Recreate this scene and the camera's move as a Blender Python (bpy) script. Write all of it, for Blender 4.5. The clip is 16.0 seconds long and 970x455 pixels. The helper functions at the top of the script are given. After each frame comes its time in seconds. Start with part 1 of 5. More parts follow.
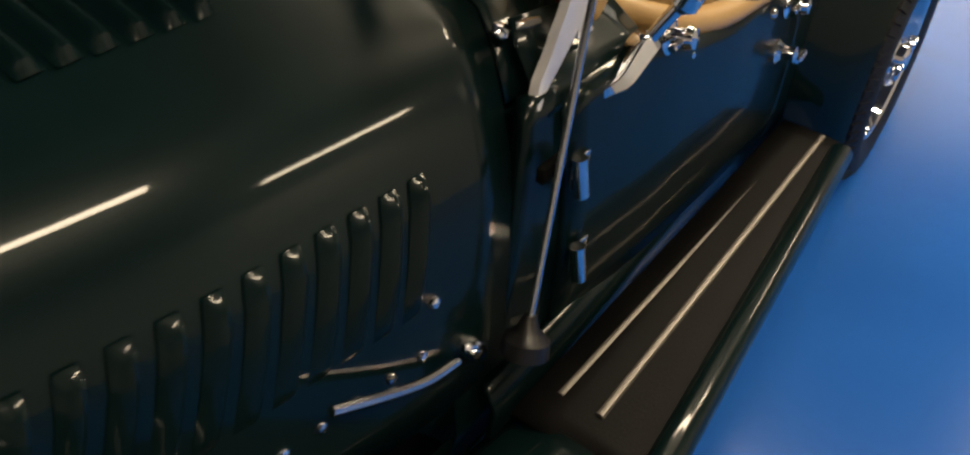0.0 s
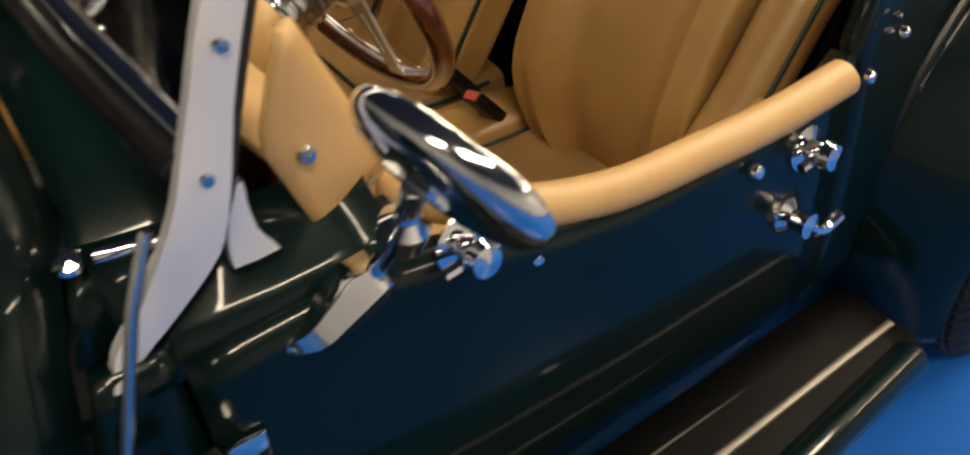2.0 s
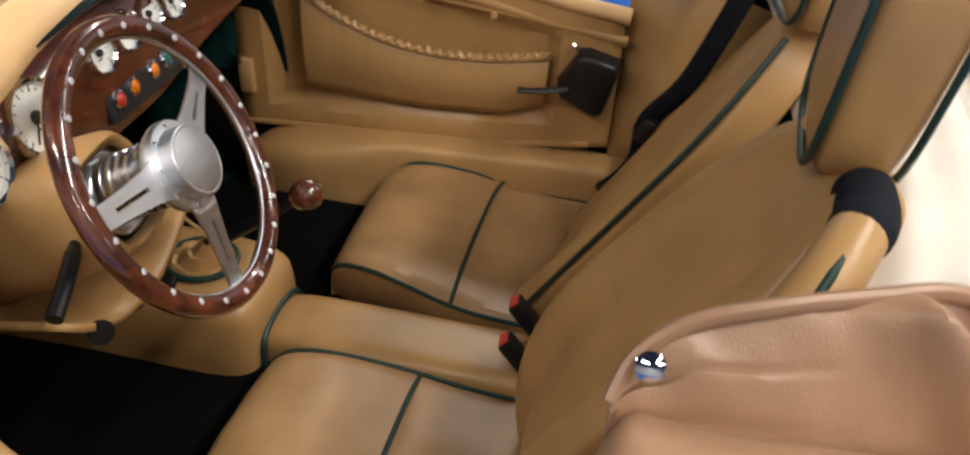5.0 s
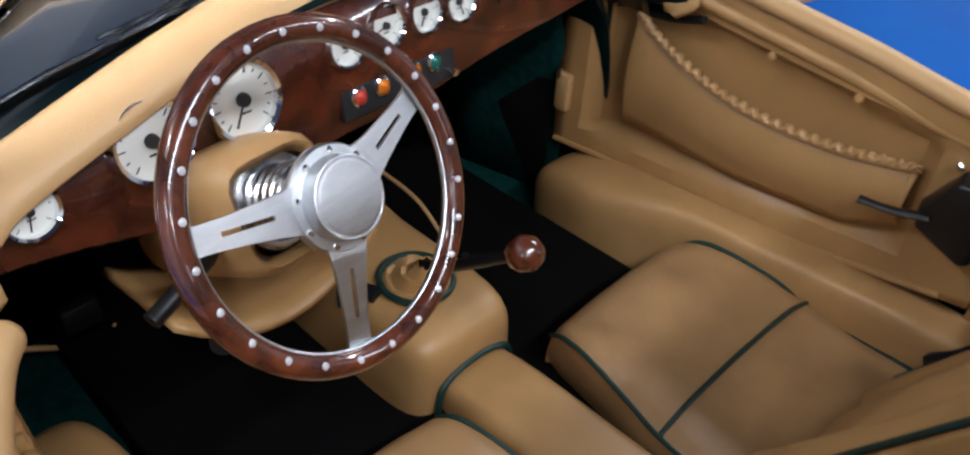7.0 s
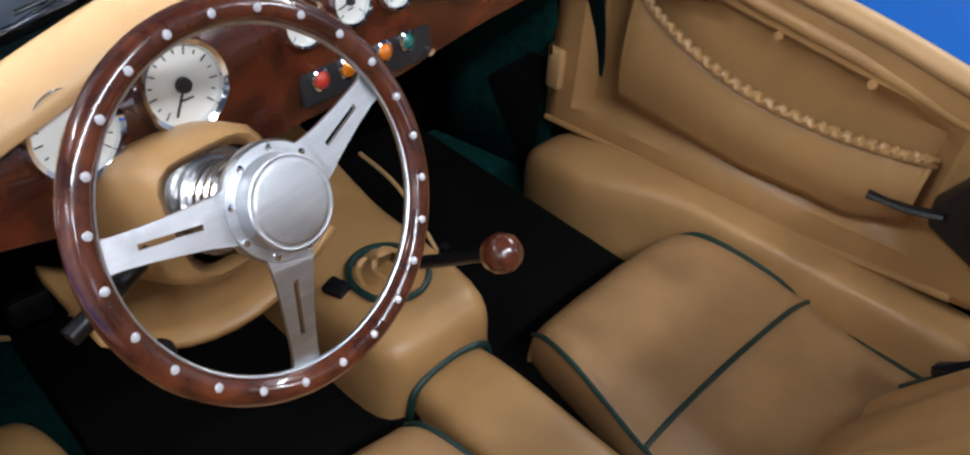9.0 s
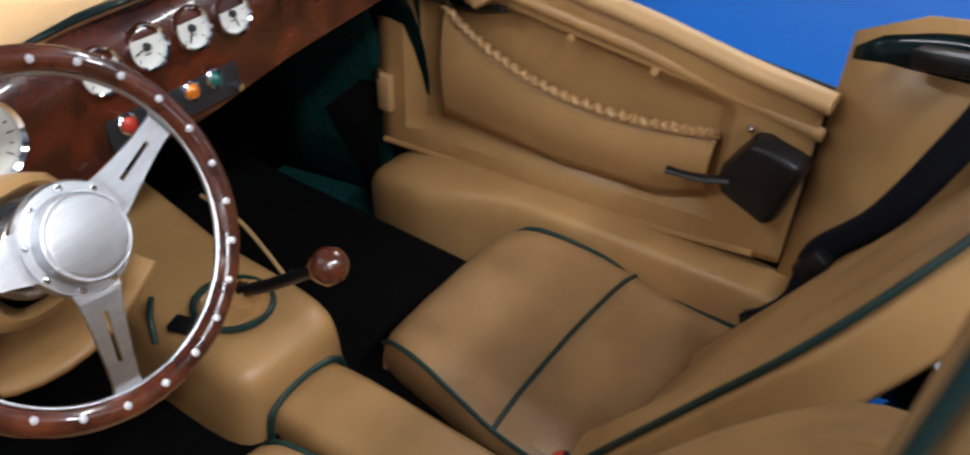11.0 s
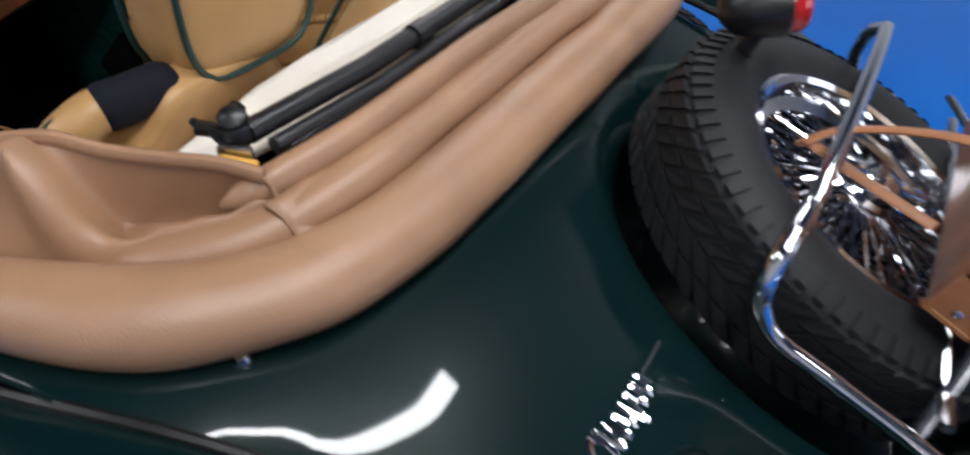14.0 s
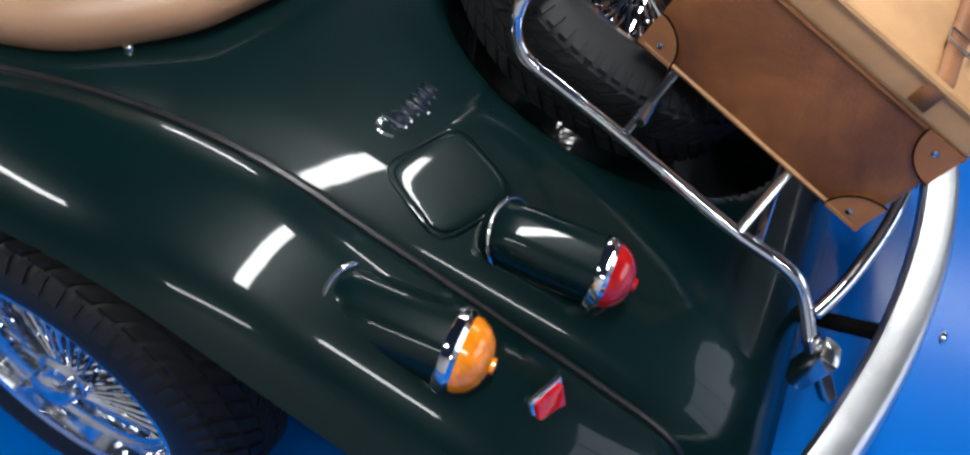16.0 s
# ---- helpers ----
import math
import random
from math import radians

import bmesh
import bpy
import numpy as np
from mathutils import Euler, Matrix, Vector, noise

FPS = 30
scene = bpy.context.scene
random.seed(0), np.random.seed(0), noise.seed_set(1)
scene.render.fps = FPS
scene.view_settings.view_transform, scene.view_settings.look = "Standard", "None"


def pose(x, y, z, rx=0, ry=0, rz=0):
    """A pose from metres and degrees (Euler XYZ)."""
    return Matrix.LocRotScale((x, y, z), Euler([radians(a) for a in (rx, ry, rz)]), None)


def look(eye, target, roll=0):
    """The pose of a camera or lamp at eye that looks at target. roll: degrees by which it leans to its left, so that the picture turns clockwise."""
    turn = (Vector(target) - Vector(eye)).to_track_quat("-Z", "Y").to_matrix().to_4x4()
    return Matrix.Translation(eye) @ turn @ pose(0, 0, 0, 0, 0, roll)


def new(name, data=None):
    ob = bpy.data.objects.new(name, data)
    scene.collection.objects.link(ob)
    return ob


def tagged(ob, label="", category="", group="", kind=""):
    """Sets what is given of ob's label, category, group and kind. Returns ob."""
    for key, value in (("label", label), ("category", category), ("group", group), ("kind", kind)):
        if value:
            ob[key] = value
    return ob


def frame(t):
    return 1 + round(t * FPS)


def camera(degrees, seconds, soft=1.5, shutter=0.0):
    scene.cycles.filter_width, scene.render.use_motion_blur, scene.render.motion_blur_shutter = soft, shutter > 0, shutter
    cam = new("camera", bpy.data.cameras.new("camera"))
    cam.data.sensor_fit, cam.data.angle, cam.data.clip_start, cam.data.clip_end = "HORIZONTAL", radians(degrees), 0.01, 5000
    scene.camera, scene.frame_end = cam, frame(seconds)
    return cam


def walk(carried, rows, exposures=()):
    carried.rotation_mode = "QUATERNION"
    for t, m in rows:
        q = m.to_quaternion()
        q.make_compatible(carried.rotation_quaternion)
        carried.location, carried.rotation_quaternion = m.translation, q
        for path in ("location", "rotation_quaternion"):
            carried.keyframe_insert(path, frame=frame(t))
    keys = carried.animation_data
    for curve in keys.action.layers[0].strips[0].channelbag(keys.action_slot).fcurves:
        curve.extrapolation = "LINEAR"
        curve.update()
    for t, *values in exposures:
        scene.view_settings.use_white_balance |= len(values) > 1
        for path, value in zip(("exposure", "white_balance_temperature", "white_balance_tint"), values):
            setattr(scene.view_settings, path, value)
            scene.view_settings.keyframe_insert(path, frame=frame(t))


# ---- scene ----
cam = camera(62.0, 16.0, soft=2.2, shutter=0.5)
PATH = [
    (0, (-0.773, -1.021, 1.055), (0.56, -0.129, -0.14), 3.3),
    (0.5, (-0.636, -1.08, 1.062), (0.605, -0.059, -0.129), 0.3),
    (1, (-0.491, -1.112, 1.068), (0.688, 0.002, -0.102), -0.7),
    (1.5, (-0.265, -1.077, 1.055), (0.806, 0.102, -0.154), 0.6),
    (2, (-0.087, -1.065, 1.066), (0.806, 0.187, -0.213), -2.0),
    (2.5, (0.116, -1.103, 1.081), (0.784, 0.29, -0.189), -4.6),
    (3, (0.304, -1.119, 1.104), (0.773, 0.378, -0.136), -5.6),
    (5.5, (0.807, -0.934, 1.258), (0.353, 0.627, 0.094), 4.6),
    (6, (0.762, -0.86, 1.227), (0.179, 0.647, 0.049), 3.9),
    (6.5, (0.778, -0.763, 1.211), (-0.049, 0.61, 0.015), 2.5),
    (7, (0.835, -0.658, 1.21), (-0.252, 0.51, 0.005), 3.6),
    (7.5, (0.821, -0.618, 1.207), (-0.294, 0.493, -0.026), 4.3),
    (8, (0.791, -0.589, 1.199), (-0.321, 0.491, -0.064), 4.4),
    (10.5, (0.832, -0.549, 1.186), (-0.099, 0.708, -0.06), 2.5),
    (11, (0.928, -0.547, 1.212), (0.021, 0.766, 0.007), 1.7),
    (11.5, (1.013, -0.571, 1.224), (0.154, 0.782, 0.027), 1.3),
    (12, (1.092, -0.629, 1.208), (0.258, 0.764, 0.04), 1.8),
    (12.5, (1.191, -0.739, 1.24), (0.428, 0.692, 0.069), 2.8),
    (13, (1.288, -0.784, 1.241), (0.65, 0.679, 0.035), 4.0),
    (13.5, (1.477, -0.827, 1.232), (0.761, 0.623, 0.055), -1.6),
    (14, (1.696, -0.908, 1.244), (0.95, 0.535, 0.078), -3.5),
    (14.5, (1.815, -0.99, 1.243), (1.183, 0.469, 0.029), -1.8),
    (15, (1.929, -1.093, 1.24), (1.32, 0.336, -0.02), -1.6),
    (15.5, (1.993, -1.157, 1.244), (1.4, 0.239, -0.06), -0.6),
    (16, (2.091, -1.171, 1.264), (1.421, 0.127, -0.101), -2.6),
]
walk(cam, [(t, look(eye, target, roll)) for t, eye, target, roll in PATH],
     [(0, -0.05, 9400, 10), (1.5, 0.05, 9000, 10), (3.0, 0.24, 8700, 10), (5.5, -0.02, 6100, 10), (8.0, 0.05, 5550, 10), (10.5, 0.1, 5700, 10), (12.5, -0.28, 6000, 10), (13.5, -0.38, 6100, 10), (14.5, -0.2, 5650, 10), (16.0, -0.15, 6050, 8)])

# ---- world and lights ----
world = bpy.data.worlds.new("showroom_dim")
scene.world = world
world.use_nodes = True
world.node_tree.nodes["Background"].inputs[0].default_value = (0.8, 0.88, 1.0, 1)
world.node_tree.nodes["Background"].inputs[1].default_value = 0.06

ROOM = (-6.0, 7.0, -4.6, 5.6, 3.1)        # x0, x1, y0, y1, height
TUBES = [(-0.5, -2.1, 0, 1.6, 42), (4.0, -2.1, 0, 1.6, 34), (2.3, -0.45, 90, 2.7, 96), (-3.4, -2.1, 0, 1.6, 30), (0.2, 3.0, 0, 1.6, 52), (3.4, 3.4, 0, 1.6, 52), (2.0, -3.8, 0, 1.2, 24)]
for tx, ty, turn, run, watts in TUBES:
    lamp = bpy.data.lights.new("tube_light", "AREA")
    lamp.shape, lamp.size, lamp.size_y, lamp.energy = "RECTANGLE", run, 0.16, watts
    lamp.color = (1.0, 0.96, 0.90)
    new("tube_light", lamp).matrix_world = pose(tx, ty, 2.955, 0, 0, turn)


# ---- materials ----
def material(name, colour, rough=0.5, metal=0.0, vary=0.0, scale=8.0, bump=0.0, bump_scale=200.0, coat=0.0, second=None, stretch=None, spec=0.5):
    """A principled surface: two scales of colour variation, and a fine relief."""
    m = bpy.data.materials.new(name)
    m.use_nodes = True
    nt = m.node_tree
    p = nt.nodes["Principled BSDF"]
    p.inputs["Base Color"].default_value = (*colour, 1)
    p.inputs["Roughness"].default_value = rough
    p.inputs["Metallic"].default_value = metal
    p.inputs["Coat Weight"].default_value = coat
    p.inputs["Coat Roughness"].default_value = 0.04
    p.inputs["Specular IOR Level"].default_value = spec
    co = nt.nodes.new("ShaderNodeTexCoord")
    at = co.outputs["Object"]
    if stretch:
        mp = nt.nodes.new("ShaderNodeMapping")
        mp.inputs["Scale"].default_value = stretch
        nt.links.new(at, mp.inputs["Vector"])
        at = mp.outputs["Vector"]
    if vary > 0 or second:
        n1 = nt.nodes.new("ShaderNodeTexNoise")
        n1.inputs["Scale"].default_value, n1.inputs["Detail"].default_value = scale, 6.0
        n1.inputs["Distortion"].default_value = 0.6
        nt.links.new(at, n1.inputs["Vector"])
        r = nt.nodes.new("ShaderNodeValToRGB")
        other = second or tuple(c * (1 - vary) for c in colour)
        r.color_ramp.elements[0].position, r.color_ramp.elements[1].position = 0.35, 0.68
        r.color_ramp.elements[0].color = (*other, 1)
        r.color_ramp.elements[1].color = (*colour, 1)
        nt.links.new(n1.outputs["Fac"], r.inputs["Fac"])
        nt.links.new(r.outputs["Color"], p.inputs["Base Color"])
        n3 = nt.nodes.new("ShaderNodeMapRange")
        n3.inputs["To Min"].default_value, n3.inputs["To Max"].default_value = max(0.02, rough * 0.85), min(1, rough * 1.2)
        nt.links.new(n1.outputs["Fac"], n3.inputs["Value"])
        nt.links.new(n3.outputs["Result"], p.inputs["Roughness"])
    if bump > 0:
        n2 = nt.nodes.new("ShaderNodeTexNoise")
        n2.inputs["Scale"].default_value, n2.inputs["Detail"].default_value = bump_scale, 4.0
        nt.links.new(at, n2.inputs["Vector"])
        b = nt.nodes.new("ShaderNodeBump")
        b.inputs["Strength"].default_value, b.inputs["Distance"].default_value = bump, 0.002
        nt.links.new(n2.outputs["Fac"], b.inputs["Height"])
        nt.links.new(b.outputs["Normal"], p.inputs["Normal"])
    return m


PAINT = material("dark_green_paint", (0.0016, 0.0105, 0.0112), 0.30, 0.0, 0.3, 3.0, 0.02, 900, coat=0.40, spec=0.09)
LEATHER = material("tan_leather", (0.455, 0.258, 0.096), 0.35, 0, 0.20, 6.0, 0.16, 420, spec=0.45)
LEATHER_SEAT = material("worn_tan_leather", (0.375, 0.213, 0.088), 0.34, 0, 0.22, 9.0, 0.4, 300, spec=0.5)
TRIM_PAD = material("tan_padded_trim", (0.56, 0.34, 0.145), 0.40, 0, 0.10, 5.0, 0.25, 420)
HOOD = material("tan_hood_vinyl", (0.37, 0.207, 0.115), 0.34, 0, 0.26, 5.0, 0.3, 500)
LINING = material("cream_cloth", (0.84, 0.78, 0.68), 0.85, 0, 0.12, 6.0, 0.5, 700)
PIPING = material("green_piping", (0.008, 0.034, 0.028), 0.4, 0, 0.2, 30, 0.2, 400)
WOOD_RIM = material("mahogany_rim", (0.14, 0.036, 0.014), 0.22, 0, 0.0, 26.0, 0.05, 120, coat=1.0, second=(0.045, 0.012, 0.007))
WOOD_DASH = material("burr_wood", (0.120, 0.024, 0.009), 0.25, 0, 0.0, 16.0, 0.05, 90, coat=1.0, second=(0.03, 0.008, 0.005))
CHROME = material("chrome", (0.82, 0.83, 0.85), 0.07, 1.0, 0.05, 20)
STEEL = material("polished_steel", (0.62, 0.62, 0.62), 0.18, 1.0, 0.1, 30)
TREAD = material("dull_metal_strip", (0.26, 0.24, 0.22), 0.50, 1.0, 0.15, 30)
ALLOY = material("brushed_aluminium", (0.74, 0.76, 0.78), 0.30, 1.0, 0.12, 20, 0.25, 260, stretch=(1, 1, 6))
FRAME_WHITE = material("satin_silver_frame", (0.72, 0.72, 0.74), 0.30, 0.35, 0.06, 10)
BLACK = material("black_plastic", (0.007, 0.007, 0.008), 0.34, 0, 0.2, 30, 0.2, 300)
CLOTH_BLACK = material("black_webbing", (0.007, 0.008, 0.014), 0.8, 0, 0.25, 60, 0.6, 600, spec=0.2)
RUBBER = material("tyre_rubber", (0.010, 0.0105, 0.012), 0.55, 0, 0.25, 12, 0.4, 250, spec=0.3)
BOARD = material("ribbed_board_rubber", (0.006, 0.006, 0.0065), 0.5, 0, 0.25, 12, 0.3, 250, spec=0.08)
CARPET = material("dark_green_carpet", (0.008, 0.046, 0.042), 1.0, 0, 0.45, 50, 0.9, 500, spec=0.05)
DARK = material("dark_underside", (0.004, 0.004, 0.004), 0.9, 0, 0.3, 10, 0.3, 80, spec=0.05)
DIAL = material("ivory_dial", (0.80, 0.79, 0.72), 0.5, 0, 0.04, 20)
INK = material("dial_ink", (0.02, 0.02, 0.02), 0.5)
PANEL = material("switch_panel", (0.022, 0.024, 0.028), 0.4, 0, 0.2, 30, 0.2, 300)
RED = material("red_lens", (0.45, 0.005, 0.007), 0.08, 0, 0.3, 60, 0.5, 90, coat=1.0)
AMBER = material("amber_lens", (0.88, 0.25, 0.004), 0.08, 0, 0.3, 60, 0.5, 90, coat=1.0)
GREEN_LENS = material("green_lens", (0.01, 0.13, 0.10), 0.1, coat=1.0)
RED_BUTTON = material("red_button", (0.62, 0.05, 0.03), 0.35, 0, 0.1, 40)
CASE = material("brown_case_leather", (0.27, 0.098, 0.032), 0.42, 0, 0.0, 7, 0.5, 160, second=(0.095, 0.032, 0.012))
CASE_LIGHT = material("tan_case_leather", (0.56, 0.31, 0.14), 0.45, 0, 0.25, 9, 0.4, 160)
STRAP = material("strap_leather", (0.34, 0.135, 0.05), 0.42, 0, 0.3, 14, 0.4, 200)
WALL_MAT = material("showroom_wall", (0.70, 0.67, 0.60), 0.8, 0, 0.08, 0.8, 0.3, 60)
CEIL_MAT = material("ceiling_board", (0.07, 0.07, 0.07), 0.9, 0, 0.10, 1.5, 0.3, 40)
YELLOW = material("yellow_clip", (0.62, 0.33, 0.05), 0.5, 0, 0.1, 30)
WHITE = material("white_paint", (0.78, 0.77, 0.74), 0.5, 0, 0.06, 4)

FLOOR_MAT = material("blue_floor", (0.004, 0.125, 0.52), 0.20, 0, 0.0, 1.4, 0.10, 60, second=(0.003, 0.105, 0.46), spec=0.16)
GLASS = bpy.data.materials.new("windscreen_glass")
GLASS.use_nodes = True
gp = GLASS.node_tree.nodes["Principled BSDF"]
gp.inputs["Base Color"].default_value = (0.95, 0.97, 0.96, 1)
gp.inputs["Transmission Weight"].default_value, gp.inputs["Roughness"].default_value, gp.inputs["IOR"].default_value = 1.0, 0.01, 1.45
TUBE_GLOW = bpy.data.materials.new("tube_diffuser")
TUBE_GLOW.use_nodes = True
tp = TUBE_GLOW.node_tree.nodes["Principled BSDF"]
tp.inputs["Emission Color"].default_value, tp.inputs["Emission Strength"].default_value = (1, 0.96, 0.9, 1), 6.0


# ---- mesh helpers ----
def part(name, bm, mat, parent=None, label="", smooth=True, thick=0.0, offset=-1.0):
    """Links a bmesh as one mesh object, under parent if there is one."""
    me = bpy.data.meshes.new(name)
    bm.to_mesh(me)
    bm.free()
    me.materials.append(mat)
    if smooth:
        me.polygons.foreach_set("use_smooth", [True] * len(me.polygons))
        me.set_sharp_from_angle(angle=radians(38))
    ob = new(name, me)
    ob.parent = parent
    if label:
        ob["label"] = label
    if thick:
        mod = ob.modifiers.new("thickness", "SOLIDIFY")
        mod.thickness, mod.offset = thick, offset
    return ob


def spline(pts, n=8, closed=False):
    """A smooth line through the points (Catmull-Rom)."""
    p = [Vector(q) for q in pts]
    out, k = [], len(p)
    for i in range(k if closed else k - 1):
        if closed:
            a, b, c, d = p[i - 1], p[i], p[(i + 1) % k], p[(i + 2) % k]
        else:
            a, b, c, d = p[max(i - 1, 0)], p[i], p[i + 1], p[min(i + 2, k - 1)]
        for j in range(n):
            t = j / n
            out.append(0.5 * ((2 * b) + (c - a) * t + (2 * a - 5 * b + 4 * c - d) * t * t + (3 * b - a - 3 * c + d) * t ** 3))
    if not closed:
        out.append(p[-1])
    return out


def sheet(rows, bm=None, closed=False):
    """A surface through equal rows of points."""
    bm = bm or bmesh.new()
    vs = [[bm.verts.new(q) for q in row] for row in rows]
    m = len(rows[0])
    for i in range(len(rows) - 1):
        for j in range(m if closed else m - 1):
            k = (j + 1) % m
            bm.faces.new((vs[i][j], vs[i][k], vs[i + 1][k], vs[i + 1][j]))
    return bm


def tube(pts, r, seg=10, closed=False, bm=None, flat=1.0, up=(0, 0, 1), caps=True):
    """A round or flattened bar along a line; r is one radius or one for each point."""
    bm = bm or bmesh.new()
    p = [Vector(q) for q in pts]
    k = len(p)
    rad = r if isinstance(r, (list, tuple)) else [r] * k
    rings, side = [], None
    for i in range(k):
        a, b = (p[i - 1], p[(i + 1) % k]) if closed else (p[max(i - 1, 0)], p[min(i + 1, k - 1)])
        way = (b - a).normalized()
        if side is None:
            side = way.cross(Vector(up))
            if side.length < 1e-4:
                side = way.cross(Vector((1, 0, 0)))
        side = (side - way * side.dot(way)).normalized()
        top = side.cross(way).normalized()
        rings.append([bm.verts.new(p[i] + (side * math.cos(2 * math.pi * j / seg) + top * math.sin(2 * math.pi * j / seg) * flat) * rad[i]) for j in range(seg)])
    for i in range(k if closed else k - 1):
        a, b = rings[i], rings[(i + 1) % k]
        for j in range(seg):
            bm.faces.new((a[j], a[(j + 1) % seg], b[(j + 1) % seg], b[j]))
    if caps and not closed:
        bm.faces.new(rings[0])
        bm.faces.new(rings[-1][::-1])
    return bm


def lathe(profile, seg=32, m=None, bm=None):
    """Turns (radius, height) pairs round the z axis, then poses them by m."""
    bm = bm or bmesh.new()
    m = m or Matrix()
    rings = [[bm.verts.new(m @ Vector((max(r, 1e-4) * math.cos(2 * math.pi * j / seg), max(r, 1e-4) * math.sin(2 * math.pi * j / seg), z))) for j in range(seg)] for r, z in profile]
    for a, b in zip(rings, rings[1:]):
        for j in range(seg):
            bm.faces.new((a[j], a[(j + 1) % seg], b[(j + 1) % seg], b[j]))
    return bm


def block(sx, sy, sz, bevel=0.005, seg=2, m=None, bm=None):
    """A box of the given sizes with rounded edges."""
    own = bmesh.new()
    bmesh.ops.create_cube(own, size=1.0, matrix=Matrix.Diagonal((sx, sy, sz, 1)))
    if bevel:
        bmesh.ops.bevel(own, geom=own.edges[:], offset=bevel, segments=seg, affect="EDGES", profile=0.5)
    own.transform(m or Matrix())
    if bm is None:
        return own
    me = bpy.data.meshes.new("joined")
    own.to_mesh(me)
    own.free()
    bm.from_mesh(me)
    bpy.data.meshes.remove(me)
    return bm


def pillow(sx, sy, sz, power=6.0, cuts=14, m=None, warp=None):
    """A padded block: a rounded box, softly bulged; warp shapes its points in the unit cube."""
    bm = bmesh.new()
    bmesh.ops.create_cube(bm, size=2.0)
    bmesh.ops.subdivide_edges(bm, edges=bm.edges[:], cuts=cuts, use_grid_fill=True)
    for v in bm.verts:
        c = v.co
        big = max(abs(a) for a in c)
        norm = sum(abs(a) ** power for a in c) ** (1 / power)
        q = c * (big / norm)
        q = Vector((q.x * sx / 2, q.y * sy / 2, q.z * sz / 2))
        v.co = warp(q, c) if warp else q
    bm.transform(m or Matrix())
    return bm


def frame_to(z_way, origin, x_way=(1, 0, 0)):
    """A pose whose z axis runs along z_way."""
    z = Vector(z_way).normalized()
    x = Vector(x_way)
    x = (x - z * x.dot(z)).normalized()
    y = z.cross(x)
    m = Matrix((x, y, z)).transposed().to_4x4()
    m.translation = origin
    return m


def interp(table, x):
    """A value read from rows of (x, value), eased between rows."""
    if x <= table[0][0]:
        return table[0][1]
    for (a, u), (b, v) in zip(table, table[1:]):
        if x <= b:
            t = (x - a) / (b - a)
            return u + (v - u) * t
    return table[-1][1]


def thing(name, at, label, category, group="", kind=""):
    ob = new(name)
    ob.empty_display_size = 0.1
    return tagged(ob, label, category, group, kind)


# ---- the room ----
x0, x1, y0, y1, high = ROOM
tagged(part("floor", block(x1 - x0 + 0.4, y1 - y0 + 0.4, 0.1, 0, m=pose((x0 + x1) / 2, (y0 + y1) / 2, -0.05)), FLOOR_MAT, smooth=False),
       "glossy blue painted showroom floor", "floor", kind="structure")
tagged(part("ceiling", block(x1 - x0 + 0.4, y1 - y0 + 0.4, 0.1, 0, m=pose((x0 + x1) / 2, (y0 + y1) / 2, high + 0.05)), CEIL_MAT, smooth=False),
       "grey ceiling with tube lights", "ceiling", kind="structure")
for nm, sx, sy, cx, cy in (("wall_north", x1 - x0, 0.15, (x0 + x1) / 2, y1 + 0.075), ("wall_south", x1 - x0, 0.15, (x0 + x1) / 2, y0 - 0.075),
                           ("wall_west", 0.15, y1 - y0 + 0.3, x0 - 0.075, (y0 + y1) / 2), ("wall_east", 0.15, y1 - y0 + 0.3, x1 + 0.075, (y0 + y1) / 2)):
    tagged(part(nm, block(sx, sy, high, 0, m=pose(cx, cy, high / 2)), WALL_MAT, smooth=False), "plain off-white showroom wall", "wall", kind="structure")

SKY_GLOW = bpy.data.materials.new("daylight_outside")
SKY_GLOW.use_nodes = True
sp = SKY_GLOW.node_tree.nodes["Principled BSDF"]
sp.inputs["Emission Color"].default_value, sp.inputs["Emission Strength"].default_value = (0.95, 0.97, 1.0, 1), 2.2
window = thing("window_1", (0, 0, 0), "wide bright showroom window in pale frame", "window", kind="structure")
part("pane", block(0.01, 4.6, 2.0, 0, m=pose(x1 - 0.012, 1.0, 1.55)), SKY_GLOW, window, "bright daylit pane", smooth=False)
for wy in (-1.3, 0.233, 1.767, 3.3):
    part("frame_bar", block(0.06, 0.07, 2.1, 0.005, m=pose(x1 - 0.03, wy, 1.55)), WHITE, window)
for wz in (0.53, 2.57):
    part("frame_bar", block(0.06, 4.67, 0.07, 0.005, m=pose(x1 - 0.034, 1.0, wz)), WHITE, window)
board = part("floor_board", block(1.1, 0.42, 0.018, 0.003, m=pose(-1.02, 2.66, 0.009, 0, 0, -8)), CASE_LIGHT)
tagged(board, "flat pale tan board lying on blue floor", "board")
for tx, ty, turn, run, watts in TUBES:
    fixture = thing("ceiling_light", (0, 0, 0), "long white tube light fixture on the ceiling", "ceiling light", "ceiling tube lights")
    part("housing", block(run + 0.1, 0.24, 0.07, 0.01, m=pose(0, 0, 0.045)), WHITE, fixture)
    part("diffuser", block(run, 0.16, 0.03, 0.012, m=pose(0, 0, 0.005)), TUBE_GLOW, fixture, "glowing white diffuser")
    fixture.matrix_basis = pose(tx, ty, high - 0.085, 0, 0, turn)

